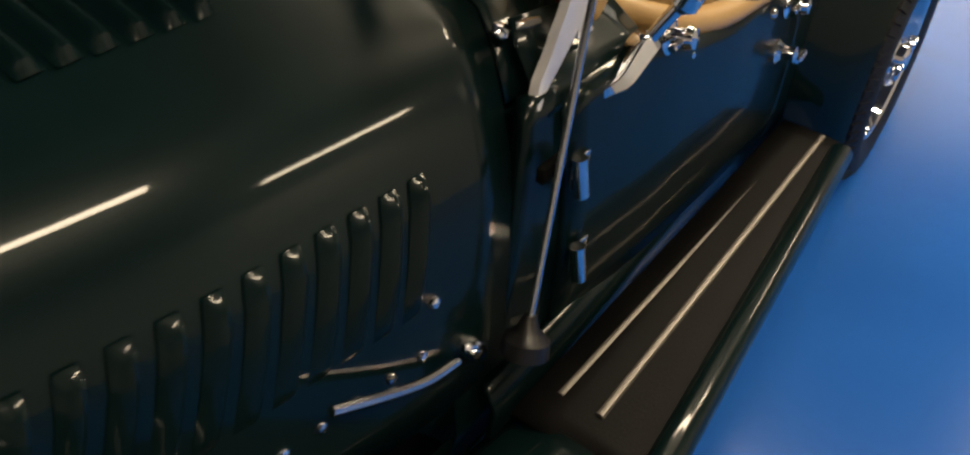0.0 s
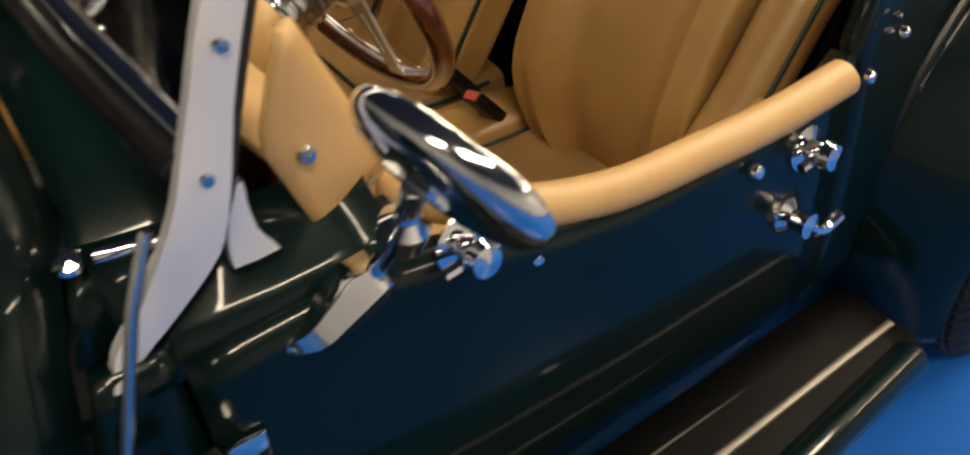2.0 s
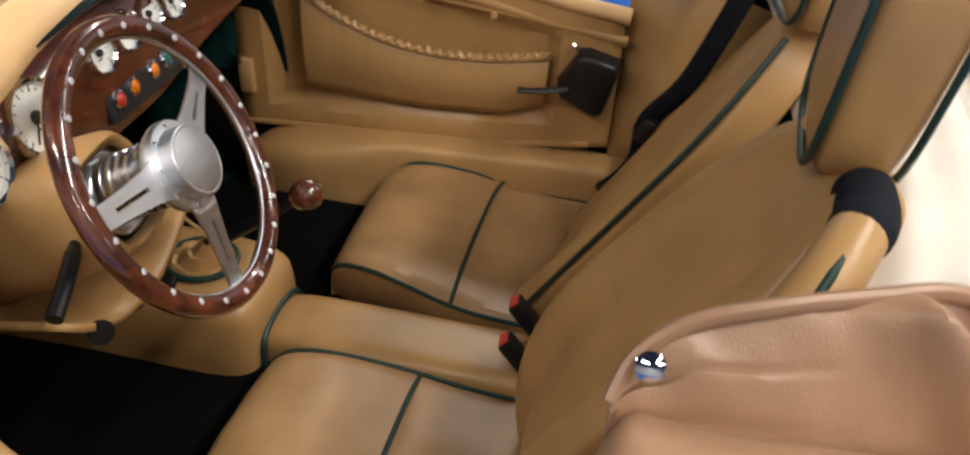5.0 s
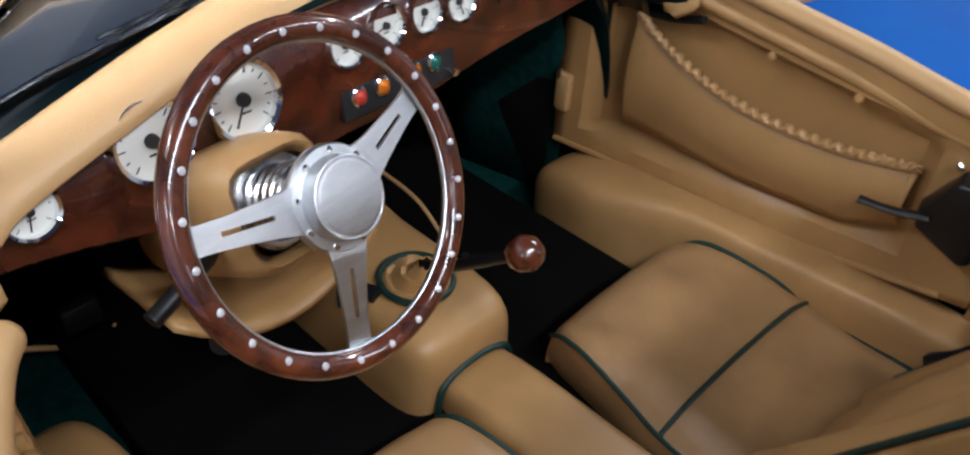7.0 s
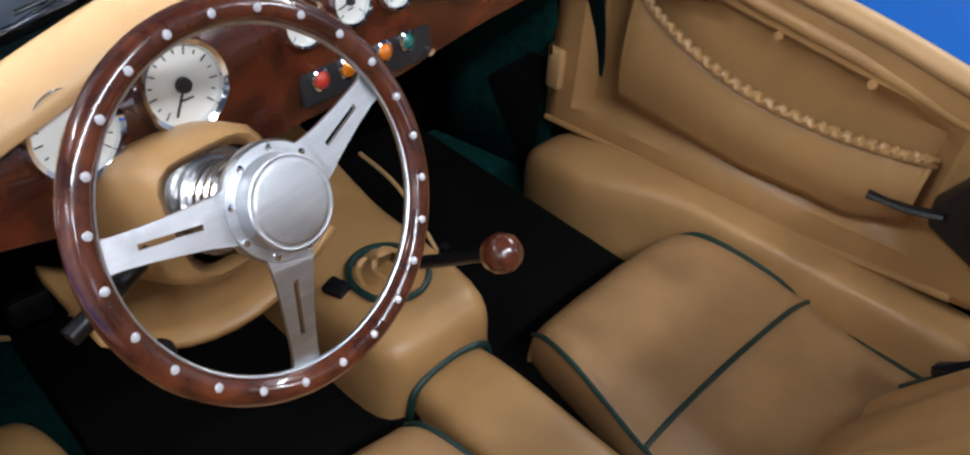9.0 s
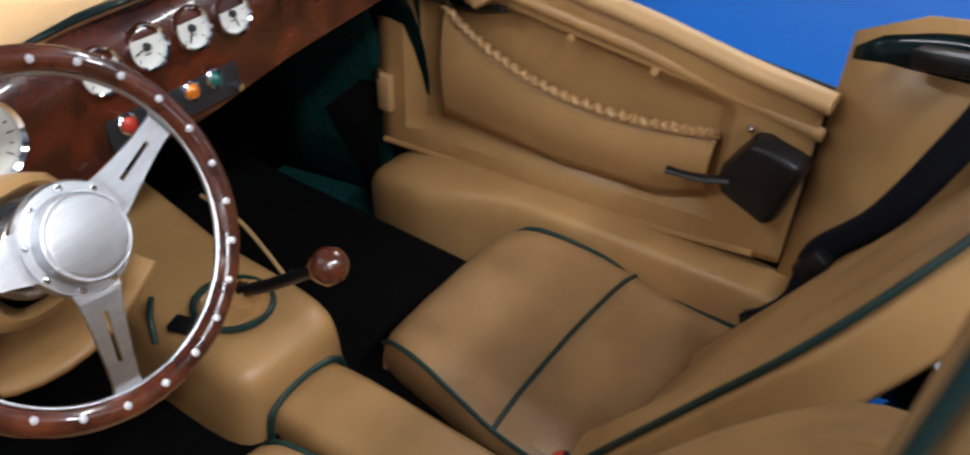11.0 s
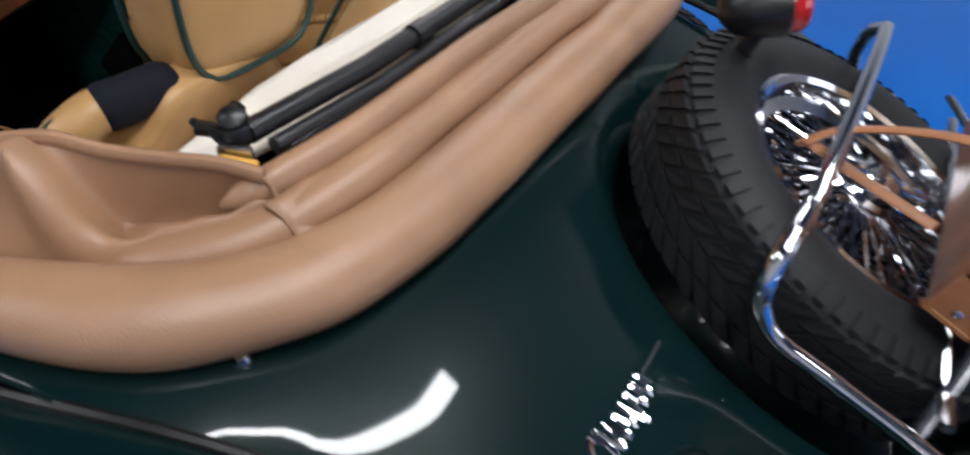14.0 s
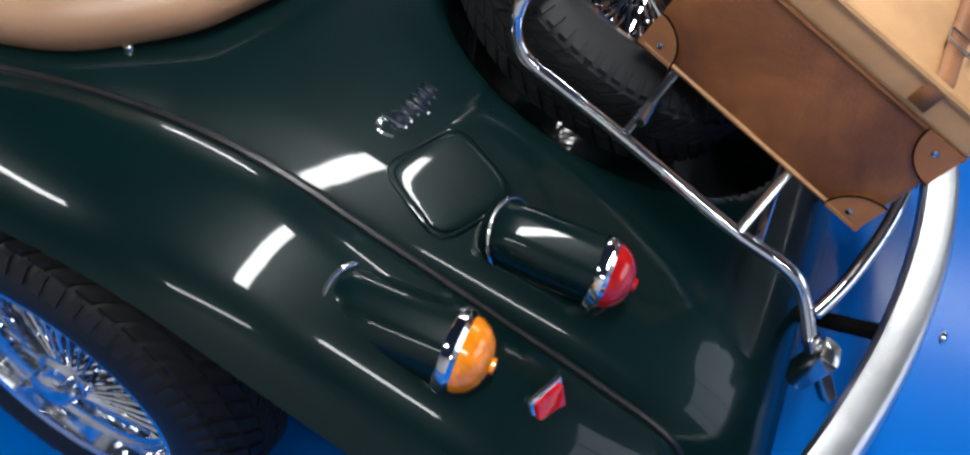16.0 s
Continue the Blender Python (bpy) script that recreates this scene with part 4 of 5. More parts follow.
# steering wheel and column
SC = Vector((0.269, -0.2775, 0.734))
AX = Vector((0.888, 0.120, 0.444)).normalized()
tip = Vector((0.244, -0.143, 0.784)) - SC
SM = frame_to(AX, SC, tip)
RIM_R = 0.171
wheel = part("steering_wheel", tube([SM @ Vector((RIM_R * math.cos(a), RIM_R * math.sin(a), 0)) for a in [2 * math.pi * k / 72 for k in range(72)]], 0.0135, 14, closed=True), WOOD_RIM, car, "three-spoke steering wheel with riveted wooden rim")
part("rim_core", tube([SM @ Vector(((RIM_R - 0.012) * math.cos(a), (RIM_R - 0.012) * math.sin(a), 0.0)) for a in [2 * math.pi * k / 72 for k in range(72)]], 0.0035, 8, closed=True), ALLOY, wheel, "aluminium inner rim edge")
for k in range(24):
    a = 2 * math.pi * (k + 0.5) / 24
    d = Vector((math.cos(a), math.sin(a), 0))
    m = SM @ frame_to(Vector((-0.25 * d.x, -0.25 * d.y, 1)), d * (RIM_R - 0.003) + Vector((0, 0, 0.0122)))
    part("rivet", lathe([(0.0044, 0), (0.0036, 0.0016), (0, 0.0024)], 10, m), FRAME_WHITE, wheel, "bright rivet" if k == 0 else "")
for tipv in ((0.244, -0.143, 0.784), (0.258, -0.421, 0.748), (0.360, -0.299, 0.613)):
    v = SM.inverted() @ Vector(tipv)
    a = math.atan2(v.y, v.x)
    bm = bmesh.new()
    mm = SM @ pose(0, 0, 0, 0, 0, math.degrees(a))
    stations = [(0.030, 0.028), (0.046, 0.0255), (0.060, 0.0225), (0.074, 0.0200), (0.078, 0.0195), (0.100, 0.0170), (0.124, 0.0150), (0.128, 0.0148), (0.146, 0.0140), (0.156, 0.0150), (0.164, 0.0175)]
    grid = []
    for r, w in stations:
        z = -0.006 + 0.012 * max(0, min(1, (0.16 - r) / 0.10))
        gap = 0.0026
        grid.append([bm.verts.new(mm @ Vector((r, y, z))) for y in (-w, -w * 0.55, -gap, gap, w * 0.55, w)])
    for k in range(len(grid) - 1):
        for q in range(5):
            if q == 2 and 0.074 <= stations[k][0] < 0.128:
                continue
            bm.faces.new((grid[k][q], grid[k + 1][q], grid[k + 1][q + 1], grid[k][q + 1]))
    part("spoke", bm, ALLOY, wheel, "brushed aluminium slotted spoke", smooth=False, thick=0.004, offset=0.0)
part("hub", lathe([(0.050, -0.012), (0.056, -0.002), (0.056, 0.006), (0.054, 0.009), (0.0445, 0.0095), (0.0440, 0.011), (0.0437, 0.012), (0.0436, 0.0275), (0.0433, 0.0285), (0.0415, 0.0292), (0.0410, 0.0290), (0.0370, 0.0290), (0.0365, 0.0293), (0.036, 0.0294), (0, 0.0296)], 64, SM), ALLOY, wheel, "domed aluminium hub")
for k in range(9):
    a = 2 * math.pi * (k + 0.5) / 9
    part("hub_bolt", lathe([(0.0034, 0), (0.0034, 0.003), (0, 0.004)], 8, SM @ pose(0.0495 * math.cos(a), 0.0495 * math.sin(a), 0.0090)), CHROME, wheel)
prof = [(0.050, -0.012)]
for k in range(6):
    z = -0.020 - 0.014 * k
    prof += [(0.036, z), (0.042, z - 0.003), (0.042, z - 0.009), (0.036, z - 0.012)]
prof += [(0.046, -0.098), (0.055, -0.100), (0.057, -0.106), (0.055, -0.113), (0.050, -0.135)]
part("hub_boss", lathe(prof, 36, SM), STEEL, wheel, "ribbed polished boss")
CM = frame_to(AX, SC + AX * -0.11, (0, 0, 1))
rows = []
for z, k in ((0.012, 0.98), (0.02, 1.06), (0.010, 1.14), (-0.03, 1.2), (-0.12, 1.22), (-0.20, 1.2)):
    row = []
    for j in range(32):
        a = 2 * math.pi * j / 32
        c, s = math.cos(a), math.sin(a)
        n = (abs(c) ** 4 + abs(s) ** 4) ** 0.25
        row.append(CM @ Vector((c / n * 0.056 * k - 0.004, s / n * 0.058 * k, z)))
    rows.append(row)
cowl = part("column_cowl", sheet(rows, closed=True), LEATHER, car, "tan leather steering column cowl", thick=0.006)
part("column", tube([SC - AX * 0.12, SC - AX * 0.5], 0.03, 14), BLACK, cowl)
part("stalk", tube(spline([(0.165, -0.345, 0.665), (0.185, -0.39, 0.655), (0.20, -0.43, 0.645), (0.21, -0.462, 0.637)], 5), [0.007] * 4 + [0.010] * 12, 10), BLACK, cowl, "black indicator stalk")
part("stalk_base", block(0.04, 0.03, 0.03, 0.006, m=pose(0.160, -0.335, 0.668, 0, 35, 0)), BLACK, cowl)
rows = []
for i in range(7):
    t = i / 6
    rows.append([(0.19 - 0.20 * t, y, 0.61 - 0.05 * t - 0.10 * (1 - ((y + 0.30) / 0.14) ** 2) * (0.8 - 0.3 * t)) for y in [-0.43 + 0.26 * j / 10 for j in range(11)]])
part("under_cowl", sheet(rows), LEATHER, cowl, "tan leather lower cowl", thick=0.01)
part("key_hole", lathe([(0.016, 0), (0.016, 0.006), (0, 0.007)], 16, frame_to((0.8, -0.4, 0.3), (0.190, -0.385, 0.545))), BLACK, cowl)

# transmission cover, tunnel, gear lever
bm = pillow(0.60, 0.24, 0.25, 7, 14, pose(-0.082, -0.005, 0.222), lambda q, c: Vector((q.x, q.y * (1.0 - 0.10 * c.z + 0.12 * max(0, -c.x)), q.z + (0.05 * max(0, -c.x) if c.z > 0 else 0))))
cover = part("gearbox_cover", bm, LEATHER, car, "tan leather gearbox cover")
bm = pillow(0.66, 0.15, 0.20, 6, 12, pose(0.50, 0.0, 0.165), None)
tunnel = part("transmission_tunnel", bm, LEATHER, car, "tan leather transmission tunnel with green piping")
part("piping", tube(spline([(0.222, -0.080, 0.12), (0.222, -0.080, 0.22), (0.220, -0.06, 0.258), (0.219, 0, 0.270), (0.220, 0.06, 0.258), (0.222, 0.080, 0.22), (0.222, 0.080, 0.12)], 6), 0.006, 8), PIPING, tunnel, "green leather piping")
RING = Vector((0.085, -0.008, 0.350))
ring_ = part("gaiter_ring", tube([RING + Vector((0.062 * math.cos(a), 0.058 * math.sin(a), 0.004)) for a in [2 * math.pi * k / 36 for k in range(36)]], 0.006, 8, closed=True), PIPING, cover, "green piped gaiter ring")
bm = bmesh.new()
rows = []
for k, (r, z) in enumerate(((0.060, 0.0), (0.052, 0.012), (0.044, 0.010), (0.034, 0.03), (0.026, 0.028), (0.014, 0.05))):
    rows.append([RING + Vector((r * math.cos(a) * (1 + 0.05 * math.sin(5 * a + k)) + 0.5 * z, r * math.sin(a), z + 0.003 * math.sin(7 * a + k * 2))) for a in [2 * math.pi * j / 28 for j in range(28)]])
part("gaiter", sheet(rows, bm, closed=True), LEATHER, cover, "crumpled tan leather gaiter")
lever = part("gear_lever", tube(spline([(0.11, -0.006, 0.39), (0.165, 0.002, 0.425), (0.22, 0.010, 0.465), (0.262, 0.015, 0.496)], 5), [0.010] * 11 + [0.009] * 5, 10), BLACK, car, "black gear lever with round wooden knob")
part("knob", lathe([(0.0, -0.030), (0.012, -0.029), (0.022, -0.018), (0.0275, -0.002), (0.025, 0.012), (0.016, 0.023), (0.0, 0.027)], 24, frame_to((0.8, 0.1, 0.45), (0.284, 0.019, 0.511))), WOOD_RIM, lever, "polished wooden knob")
part("switch", block(0.035, 0.03, 0.012, 0.003, m=pose(0.06, -0.085, 0.352, 0, 0, 20)), BLACK, cover)
part("piping", tube(spline([(-0.02, -0.08, 0.358), (0.01, -0.105, 0.35), (0.03, -0.118, 0.32)], 5), 0.005, 8), PIPING, cover)
part("handbrake", tube(spline([(0.02, 0.135, 0.20), (0.05, 0.14, 0.30)], 4), 0.008, 8), BLACK, car)
for y in (-0.30, -0.42):
    part("pedal", block(0.03, 0.06, 0.05, 0.006, m=pose(-0.25, y, 0.30)), BLACK, car, "black pedal")
part("heel_trim", tube(spline([(-0.36, -0.50, 0.19), (-0.32, -0.40, 0.165), (-0.30, -0.36, 0.20)], 4), 0.005, 6), TRIM_PAD, tub)
part("mat_edge", tube(spline([(-0.16, -0.50, 0.140), (0.15, -0.36, 0.140), (0.22, -0.14, 0.14)], 5), 0.004, 6), TRIM_PAD, tub, "tan mat binding")
part("mat_edge", tube(spline([(-0.22, 0.17, 0.33), (-0.10, 0.165, 0.32), (0.02, 0.155, 0.25)], 5), 0.004, 6), TRIM_PAD, tub, "tan mat binding")


# ---- seats ----
def seat(mirror):
    s = -1 if mirror else 1
    prof = spline([(0.330, 0, 0.14), (0.275, 0, 0.19), (0.262, 0, 0.255), (0.290, 0, 0.297), (0.36, 0, 0.306), (0.44, 0, 0.292), (0.515, 0, 0.274), (0.62, 0, 0.262), (0.80, 0, 0.262)], 8)
    rows = []
    for i, p in enumerate(prof):
        x = p.x
        ya = interp([(0.26, 0.135), (0.30, 0.122), (0.50, 0.09), (0.80, 0.095)], x)
        yb = interp([(0.26, 0.470), (0.31, 0.495), (0.45, 0.525), (0.53, 0.531), (0.80, 0.52)], x)
        top = p.z
        row = [(x, ya + 0.012, 0.14), (x, ya + 0.001, (0.14 + top) / 2), (x, ya - 0.004, top - 0.03), (x, ya, top - 0.010), (x, ya + 0.012, top)]
        for j in range(1, 20):
            t = j / 20
            row.append((x, ya + 0.012 + (yb - ya - 0.024) * t, top + 0.016 * math.sin(math.pi * t) - (0.010 * math.sin(math.pi * t) if 0.515 < x < 0.72 else 0) + 0.005 * noise.noise(Vector((x * 16, s * t * 6, 1)))))
        row += [(x, yb - 0.012, top), (x, yb, top - 0.010), (x, yb + 0.004, top - 0.03), (x, yb - 0.001, (0.14 + top) / 2), (x, yb - 0.012, 0.14)]
        rows.append([(a, s * b, c) for a, b, c in row])
    seat_ = part("seat", sheet(rows), LEATHER_SEAT, car, "tan leather bucket seat with green piping")

    def pipe(pts, r=0.0042, nm="piping"):
        part(nm, tube(spline([(a, s * b, c) for a, b, c in pts], 6), r, 8), PIPING, seat_, "dark green piping")
    pipe([(0.268, 0.128, 0.270), (0.30, 0.119, 0.292), (0.36, 0.110, 0.296), (0.44, 0.098, 0.283), (0.52, 0.089, 0.266), (0.62, 0.089, 0.254), (0.76, 0.092, 0.254)])
    pipe([(0.275, 0.478, 0.275), (0.31, 0.497, 0.298), (0.36, 0.510, 0.298), (0.44, 0.525, 0.284), (0.53, 0.533, 0.266), (0.62, 0.53, 0.254), (0.74, 0.525, 0.254)])
    pipe([(0.512, 0.092, 0.270), (0.512, 0.16, 0.286), (0.513, 0.31, 0.294), (0.516, 0.46, 0.287), (0.520, 0.530, 0.270)])

    # backrest: leaning, waisted, with padded bolsters
    off = -0.02 if mirror else 0.0
    base, top = Vector((0.666 + off, s * 0.31, 0.215)), Vector((1.035 + off, s * 0.275, 0.872 if mirror else 0.868))
    m = frame_to(top - base, (base + top) / 2, (1, 0, -0.5))
    LEN = (top - base).length

    def half_width(h):
        low = 1 - 0.30 * max(0, (0.24 - h) / 0.24) ** 2 if mirror else 1.0
        return 0.5 * low * (0.465 - 0.015 * h - (0.15 if mirror else 0.17) * max(0, (h - 0.62) / 0.38) ** 1.8)

    def warp(q, c):
        h = (c.z + 1) / 2
        y = q.y / 0.225 * half_width(h) * (0.66 if mirror and c.y < 0 else 0.70 if not mirror and c.y > 0 else 1.0)
        side_pad = max(0, min(1, (abs(c.y) - 0.45) / 0.25))
        front_ = 1 if c.x < 0 else 0
        bulge = -0.034 * side_pad * (1 - 0.55 * h) * front_ + (0.012 * (1 - side_pad) * (1 - h) + 0.005 * noise.noise(Vector((c.y * 3.5, c.z * 2.2, 4)))) * front_
        if mirror:
            bulge += front_ * (0.125 * max(0, (0.30 - h) / 0.30) ** 1.6 - 0.030 * math.exp(-((h - 0.45) / 0.22) ** 2) * (1 - 0.5 * c.y * c.y))
            return Vector((q.x + bulge + (0.05 * max(0, (0.3 - h) / 0.3) if not front_ else 0), y, q.z))
        return Vector((q.x + (bulge if c.y < 0 else bulge * (1 - c.y) + 0.045 * c.y), y, q.z))
    back = part("backrest", pillow(0.066, 0.45, LEN, 6, 26, m, warp), LEATHER, seat_, "tan leather backrest")
    for sy in (-1, 1):
        pts = [m @ Vector((-0.030 - 0.034 * (1 - 0.55 * h) + (0.070 if sy > 0 else 0), sy * half_width(h) * (0.985 if sy < 0 else 0.69), (h - 0.5) * LEN)) for h in [0.08 + 0.85 * k / 18 for k in range(19)]]
        if not mirror:
            part("piping", tube(pts, 0.0045, 8), PIPING, seat_, "dark green piping")
    if mirror:
        axis = spline([(0.672, -0.500, 0.360), (0.700, -0.505, 0.425), (0.748, -0.508, 0.490), (0.812, -0.506, 0.585), (0.868, -0.503, 0.668), (0.915, -0.482, 0.755), (0.950, -0.445, 0.830), (0.974, -0.405, 0.862), (0.990, -0.368, 0.866), (0.996, -0.312, 0.862)], 5)
        n = len(axis) - 1
        girth = [(0, 0.030), (4, 0.044), (20, 0.044), (26, 0.036), (31, 0.027), (n, 0.022)]
        part("bolster", tube(axis, [interp(girth, k) for k in range(n + 1)], 20), LEATHER, seat_, "padded tan leather side bolster")
        part("piping", tube([p + Vector((-0.25, -0.75, 0.42)).normalized() * interp(girth, k) for k, p in enumerate(axis[:-10])], 0.0045, 8), PIPING, seat_, "dark green piping")
    # headrest above a black sleeve
    hb, ht = Vector((0.994, s * 0.196, 0.842)), Vector((1.016, s * 0.196, 1.100))
    hm = frame_to(ht - hb, (hb + ht) / 2, (1, s * 0.10, -0.12))

    def hshape(x, y, z, cx, cz):
        k = 1.0 - 0.04 * (cx + 1) + 0.05 * cz
        return Vector((x * (1.0 + 0.06 * cz), y * k, z))
    part("headrest", pillow(0.098, 0.244, 0.258, 4.2, 18, hm, lambda q, c: hshape(q.x, q.y, q.z, c.x, c.z)), LEATHER, seat_, "boxy tan leather headrest")
    for fx in (-1, 1):
        ring = []
        for k in range(48):
            a = 2 * math.pi * k / 48
            c, sn = math.cos(a), math.sin(a)
            n = (abs(c) ** 4.2 + abs(sn) ** 4.2) ** (1 / 4.2)
            y_, z_ = c / n, sn / n
            ring.append(hm @ hshape(fx * 0.0430, y_ * 0.1165, z_ * 0.1225, fx, z_))
        part("piping", tube(ring, 0.0042, 8, closed=True), PIPING, seat_, "dark green piping")
    if mirror:
        bm = tube(axis[-10:], [0.024] + [0.0275] * 8 + [0.024], 28)
        part("belt_sleeve", bm, CLOTH_BLACK, seat_, "black cloth belt sleeve round the shoulder")
    return seat_


driver = seat(True)
passenger = seat(False)

# belts and buckles
def ribbon(pts, wide, mat, parent, name, label, across=(0, 1, 0), n=8):
    rows = []
    line_ = spline(pts, n)
    for p in line_:
        a = Vector(across).normalized() * wide / 2
        rows.append([p - a, p - a * 0.33, p + a * 0.33, p + a])
    return part(name, sheet(rows), mat, parent, label, thick=0.002)


for (x, y, z), lean in (((0.640, 0.052, 0.333), (0.62, -0.08, 0.42)), ((0.640, -0.028, 0.318), (0.70, -0.22, 0.40))):
    m = frame_to((-0.62, 0.05, 0.72), (x + 0.022, y, z - 0.028), (0.7, 0.2, 0.6))
    buckle = part("belt_buckle", block(0.026, 0.042, 0.085, 0.006, 2, m), BLACK, car, "black seat belt buckle with red button")
    part("button", block(0.016, 0.032, 0.004, 0.001, 1, m @ pose(0, 0, 0.0425)), RED_BUTTON, buckle, "red release button")
    part("buckle_stem", block(0.012, 0.03, 0.12, 0.003, 1, m @ pose(0, 0, -0.09)), BLACK, buckle)
belt = ribbon([(0.960, 0.44, 0.868), (0.944, 0.45, 0.827), (0.918, 0.45, 0.740), (0.869, 0.45, 0.604), (0.809, 0.45, 0.513), (0.799, 0.455, 0.412), (0.746, 0.46, 0.335)], 0.046, CLOTH_BLACK, car, "seat_belt", "black webbing seat belt", (0.85, 0.2, -0.45))
part("belt_tongue", block(0.03, 0.055, 0.05, 0.006, m=pose(0.806, 0.452, 0.500, 0, 30, 0)), BLACK, belt)
part("belt_anchor", block(0.07, 0.03, 0.04, 0.006, m=pose(0.765, 0.462, 0.350, 0, -40, 0)), BLACK, belt)
ribbon([(0.925, -0.475, 0.72), (0.90, -0.50, 0.66), (0.83, -0.545, 0.42), (0.79, -0.555, 0.27)], 0.046, CLOTH_BLACK, car, "seat_belt", "black webbing seat belt", (0.3, 0.95, 0.1))
for s in (-1, 1):
    guide = part("belt_guide", block(0.10, 0.035, 0.03, 0.008, 2, pose(0.868, 0.592 * s, 0.768, 0, -12, -20 * s)), BLACK, car, "black belt guide on the body side")

# side linings of the cockpit
def lining_y(x):
    return interp([(-0.15, 0.612), (0.1, 0.628), (0.4, 0.634), (0.75, 0.625)], x)


for s in (1, -1):
    parent = far_door if s > 0 else near_door
    rows = []
    for i in range(29):
        x = (-0.135 if s > 0 else 0.0) + (0.868 if s > 0 else 0.675) * i / 28
        top = interp([(-0.14, 0.58), (-0.05, 0.64), (0.03, 0.725), (0.14, 0.735), (0.32, 0.708), (0.45, 0.69), (0.6, 0.674), (0.74, 0.665)], x) if s > 0 else interp(TOP, x) - 0.075
        low = interp([(-0.14, 0.285), (0.4, 0.305), (0.74, 0.36)], x)
        row = []
        for j in range(21):
            t = j / 20
            z = low + (top - low) * t
            inside = min(1, max(0, min(x + 0.06, 0.60 - x, z - low - 0.055, 0.69 - 0.12 * (x + 0.06) - z) / 0.018))
            dent = 0.030 * inside
            row.append((x, s * (lining_y(x) - (0.02 if s > 0 else 0.045) + dent), z))
        rows.append(row)
    lin = part("door_lining", sheet(rows), LEATHER, parent, "tan leather door lining with gathered pocket", thick=0.012, offset=0.0)
    zs = lambda x: interp([(-0.14, 0.285), (0.4, 0.305), (0.74, 0.36)], x)
    part("lining_bead", tube(spline([(x, s * (lining_y(x) - 0.024), zs(x) + 0.006) for x in ((-0.13, 0.0, 0.15, 0.3, 0.45, 0.6, 0.69) if s > 0 else (0.0, 0.15, 0.3, 0.45, 0.6, 0.66))], 5), 0.008, 8), LEATHER, lin)
    # gathered pocket
    edge = spline([(0.03, 0, 0.635), (0.09, 0, 0.590), (0.19, 0, 0.547), (0.30, 0, 0.525), (0.42, 0, 0.524), (0.52, 0, 0.538), (0.585, 0, 0.552)], 24)
    bm = bmesh.new()
    pts = [Vector((p.x, s * (lining_y(p.x) - 0.028 + 0.002 * math.sin(k * 1.35)), p.z + 0.0025 * math.sin(k * 1.35 + 0.6))) for k, p in enumerate(edge)]
    rad = [0.0085 + 0.0028 * math.sin(k * 1.35) * min(1, k / 40) for k in range(len(pts))]
    part("gathered_edge", tube(pts, rad, 8, bm=bm), LEATHER, lin, "gathered elastic pocket edge")
    rows = []
    for k, p in enumerate(pts[::2]):
        low = interp([(0.03, 0.40), (0.3, 0.385), (0.5, 0.40), (0.585, 0.44)], p.x)
        rows.append([(p.x, s * (lining_y(p.x) - 0.024 - 0.016 * math.sin(math.pi * t) - 0.0006 * math.sin(k * 1.9) * (1 - t)), p.z + (low - p.z) * t) for t in [j / 8 for j in range(9)]])
    part("pocket", sheet(rows), LEATHER, lin, "soft tan leather pocket", thick=0.004)
    # padded sill
    part("sill_pad", pillow(1.00, 0.185, 0.255, 4.6, 18, pose(0.385, s * 0.562, 0.195, 0, -3, 0), lambda q, c: Vector((q.x, q.y * (1 - 0.62 * min(1, max(0, (q.x + 0.30) / 0.16)) if c.y * s < 0 else 1.0), q.z))), LEATHER, car, "padded tan leather sill")
    part("quarter_lining", sheet([[(x, s * (0.615 + 0.01 * k), z) for k, z in enumerate((0.30, 0.45, 0.6, interp(TOP, x) + 0.02))] for x in (0.735, 0.82, 0.92, 1.04)]), LEATHER, car, "tan leather quarter lining", thick=0.012, offset=0.0)
    for (x, z) in (((0.30, 0.64), (0.46, 0.625)) if s > 0 else ()):
        part("snap", lathe([(0.008, 0), (0.007, 0.003), (0, 0.004)], 10, frame_to((0, -s, 0.2), (x, s * (lining_y(x) - 0.027), z))), LEATHER, lin)

part("lining_ridge", tube(spline([(x, y - 0.006, z - 0.050) for x, y, z in FRAIL[1:]], 8), 0.009, 10, flat=1.3), LEATHER, far_door, "rolled ridge under the door top")

# tan hinge cover and latch of the far door
part("hinge_cover", block(0.035, 0.02, 0.085, 0.006, m=pose(-0.112, 0.578, 0.415)), TRIM_PAD, far_door, "tan hinge cover")
part("hinge_pin", lathe([(0.009, 0), (0.009, 0.02), (0, 0.024)], 10, pose(-0.122, 0.568, 0.450)), CHROME, far_door)
bm = bmesh.new()
outline = [(0.612, 0.474), (0.604, 0.506), (0.648, 0.584), (0.668, 0.588), (0.735, 0.572), (0.742, 0.556), (0.716, 0.444), (0.702, 0.436)]
bm.faces.new([bm.verts.new((x, 0.604, z)) for x, z in outline])
for v in bmesh.ops.extrude_face_region(bm, geom=bm.faces[:])["geom"]:
    if isinstance(v, bmesh.types.BMVert):
        v.co = Vector((0.672 + (v.co.x - 0.672) * 0.86, 0.560, 0.514 + (v.co.z - 0.514) * 0.86))
bmesh.ops.recalc_face_normals(bm, faces=bm.faces[:])
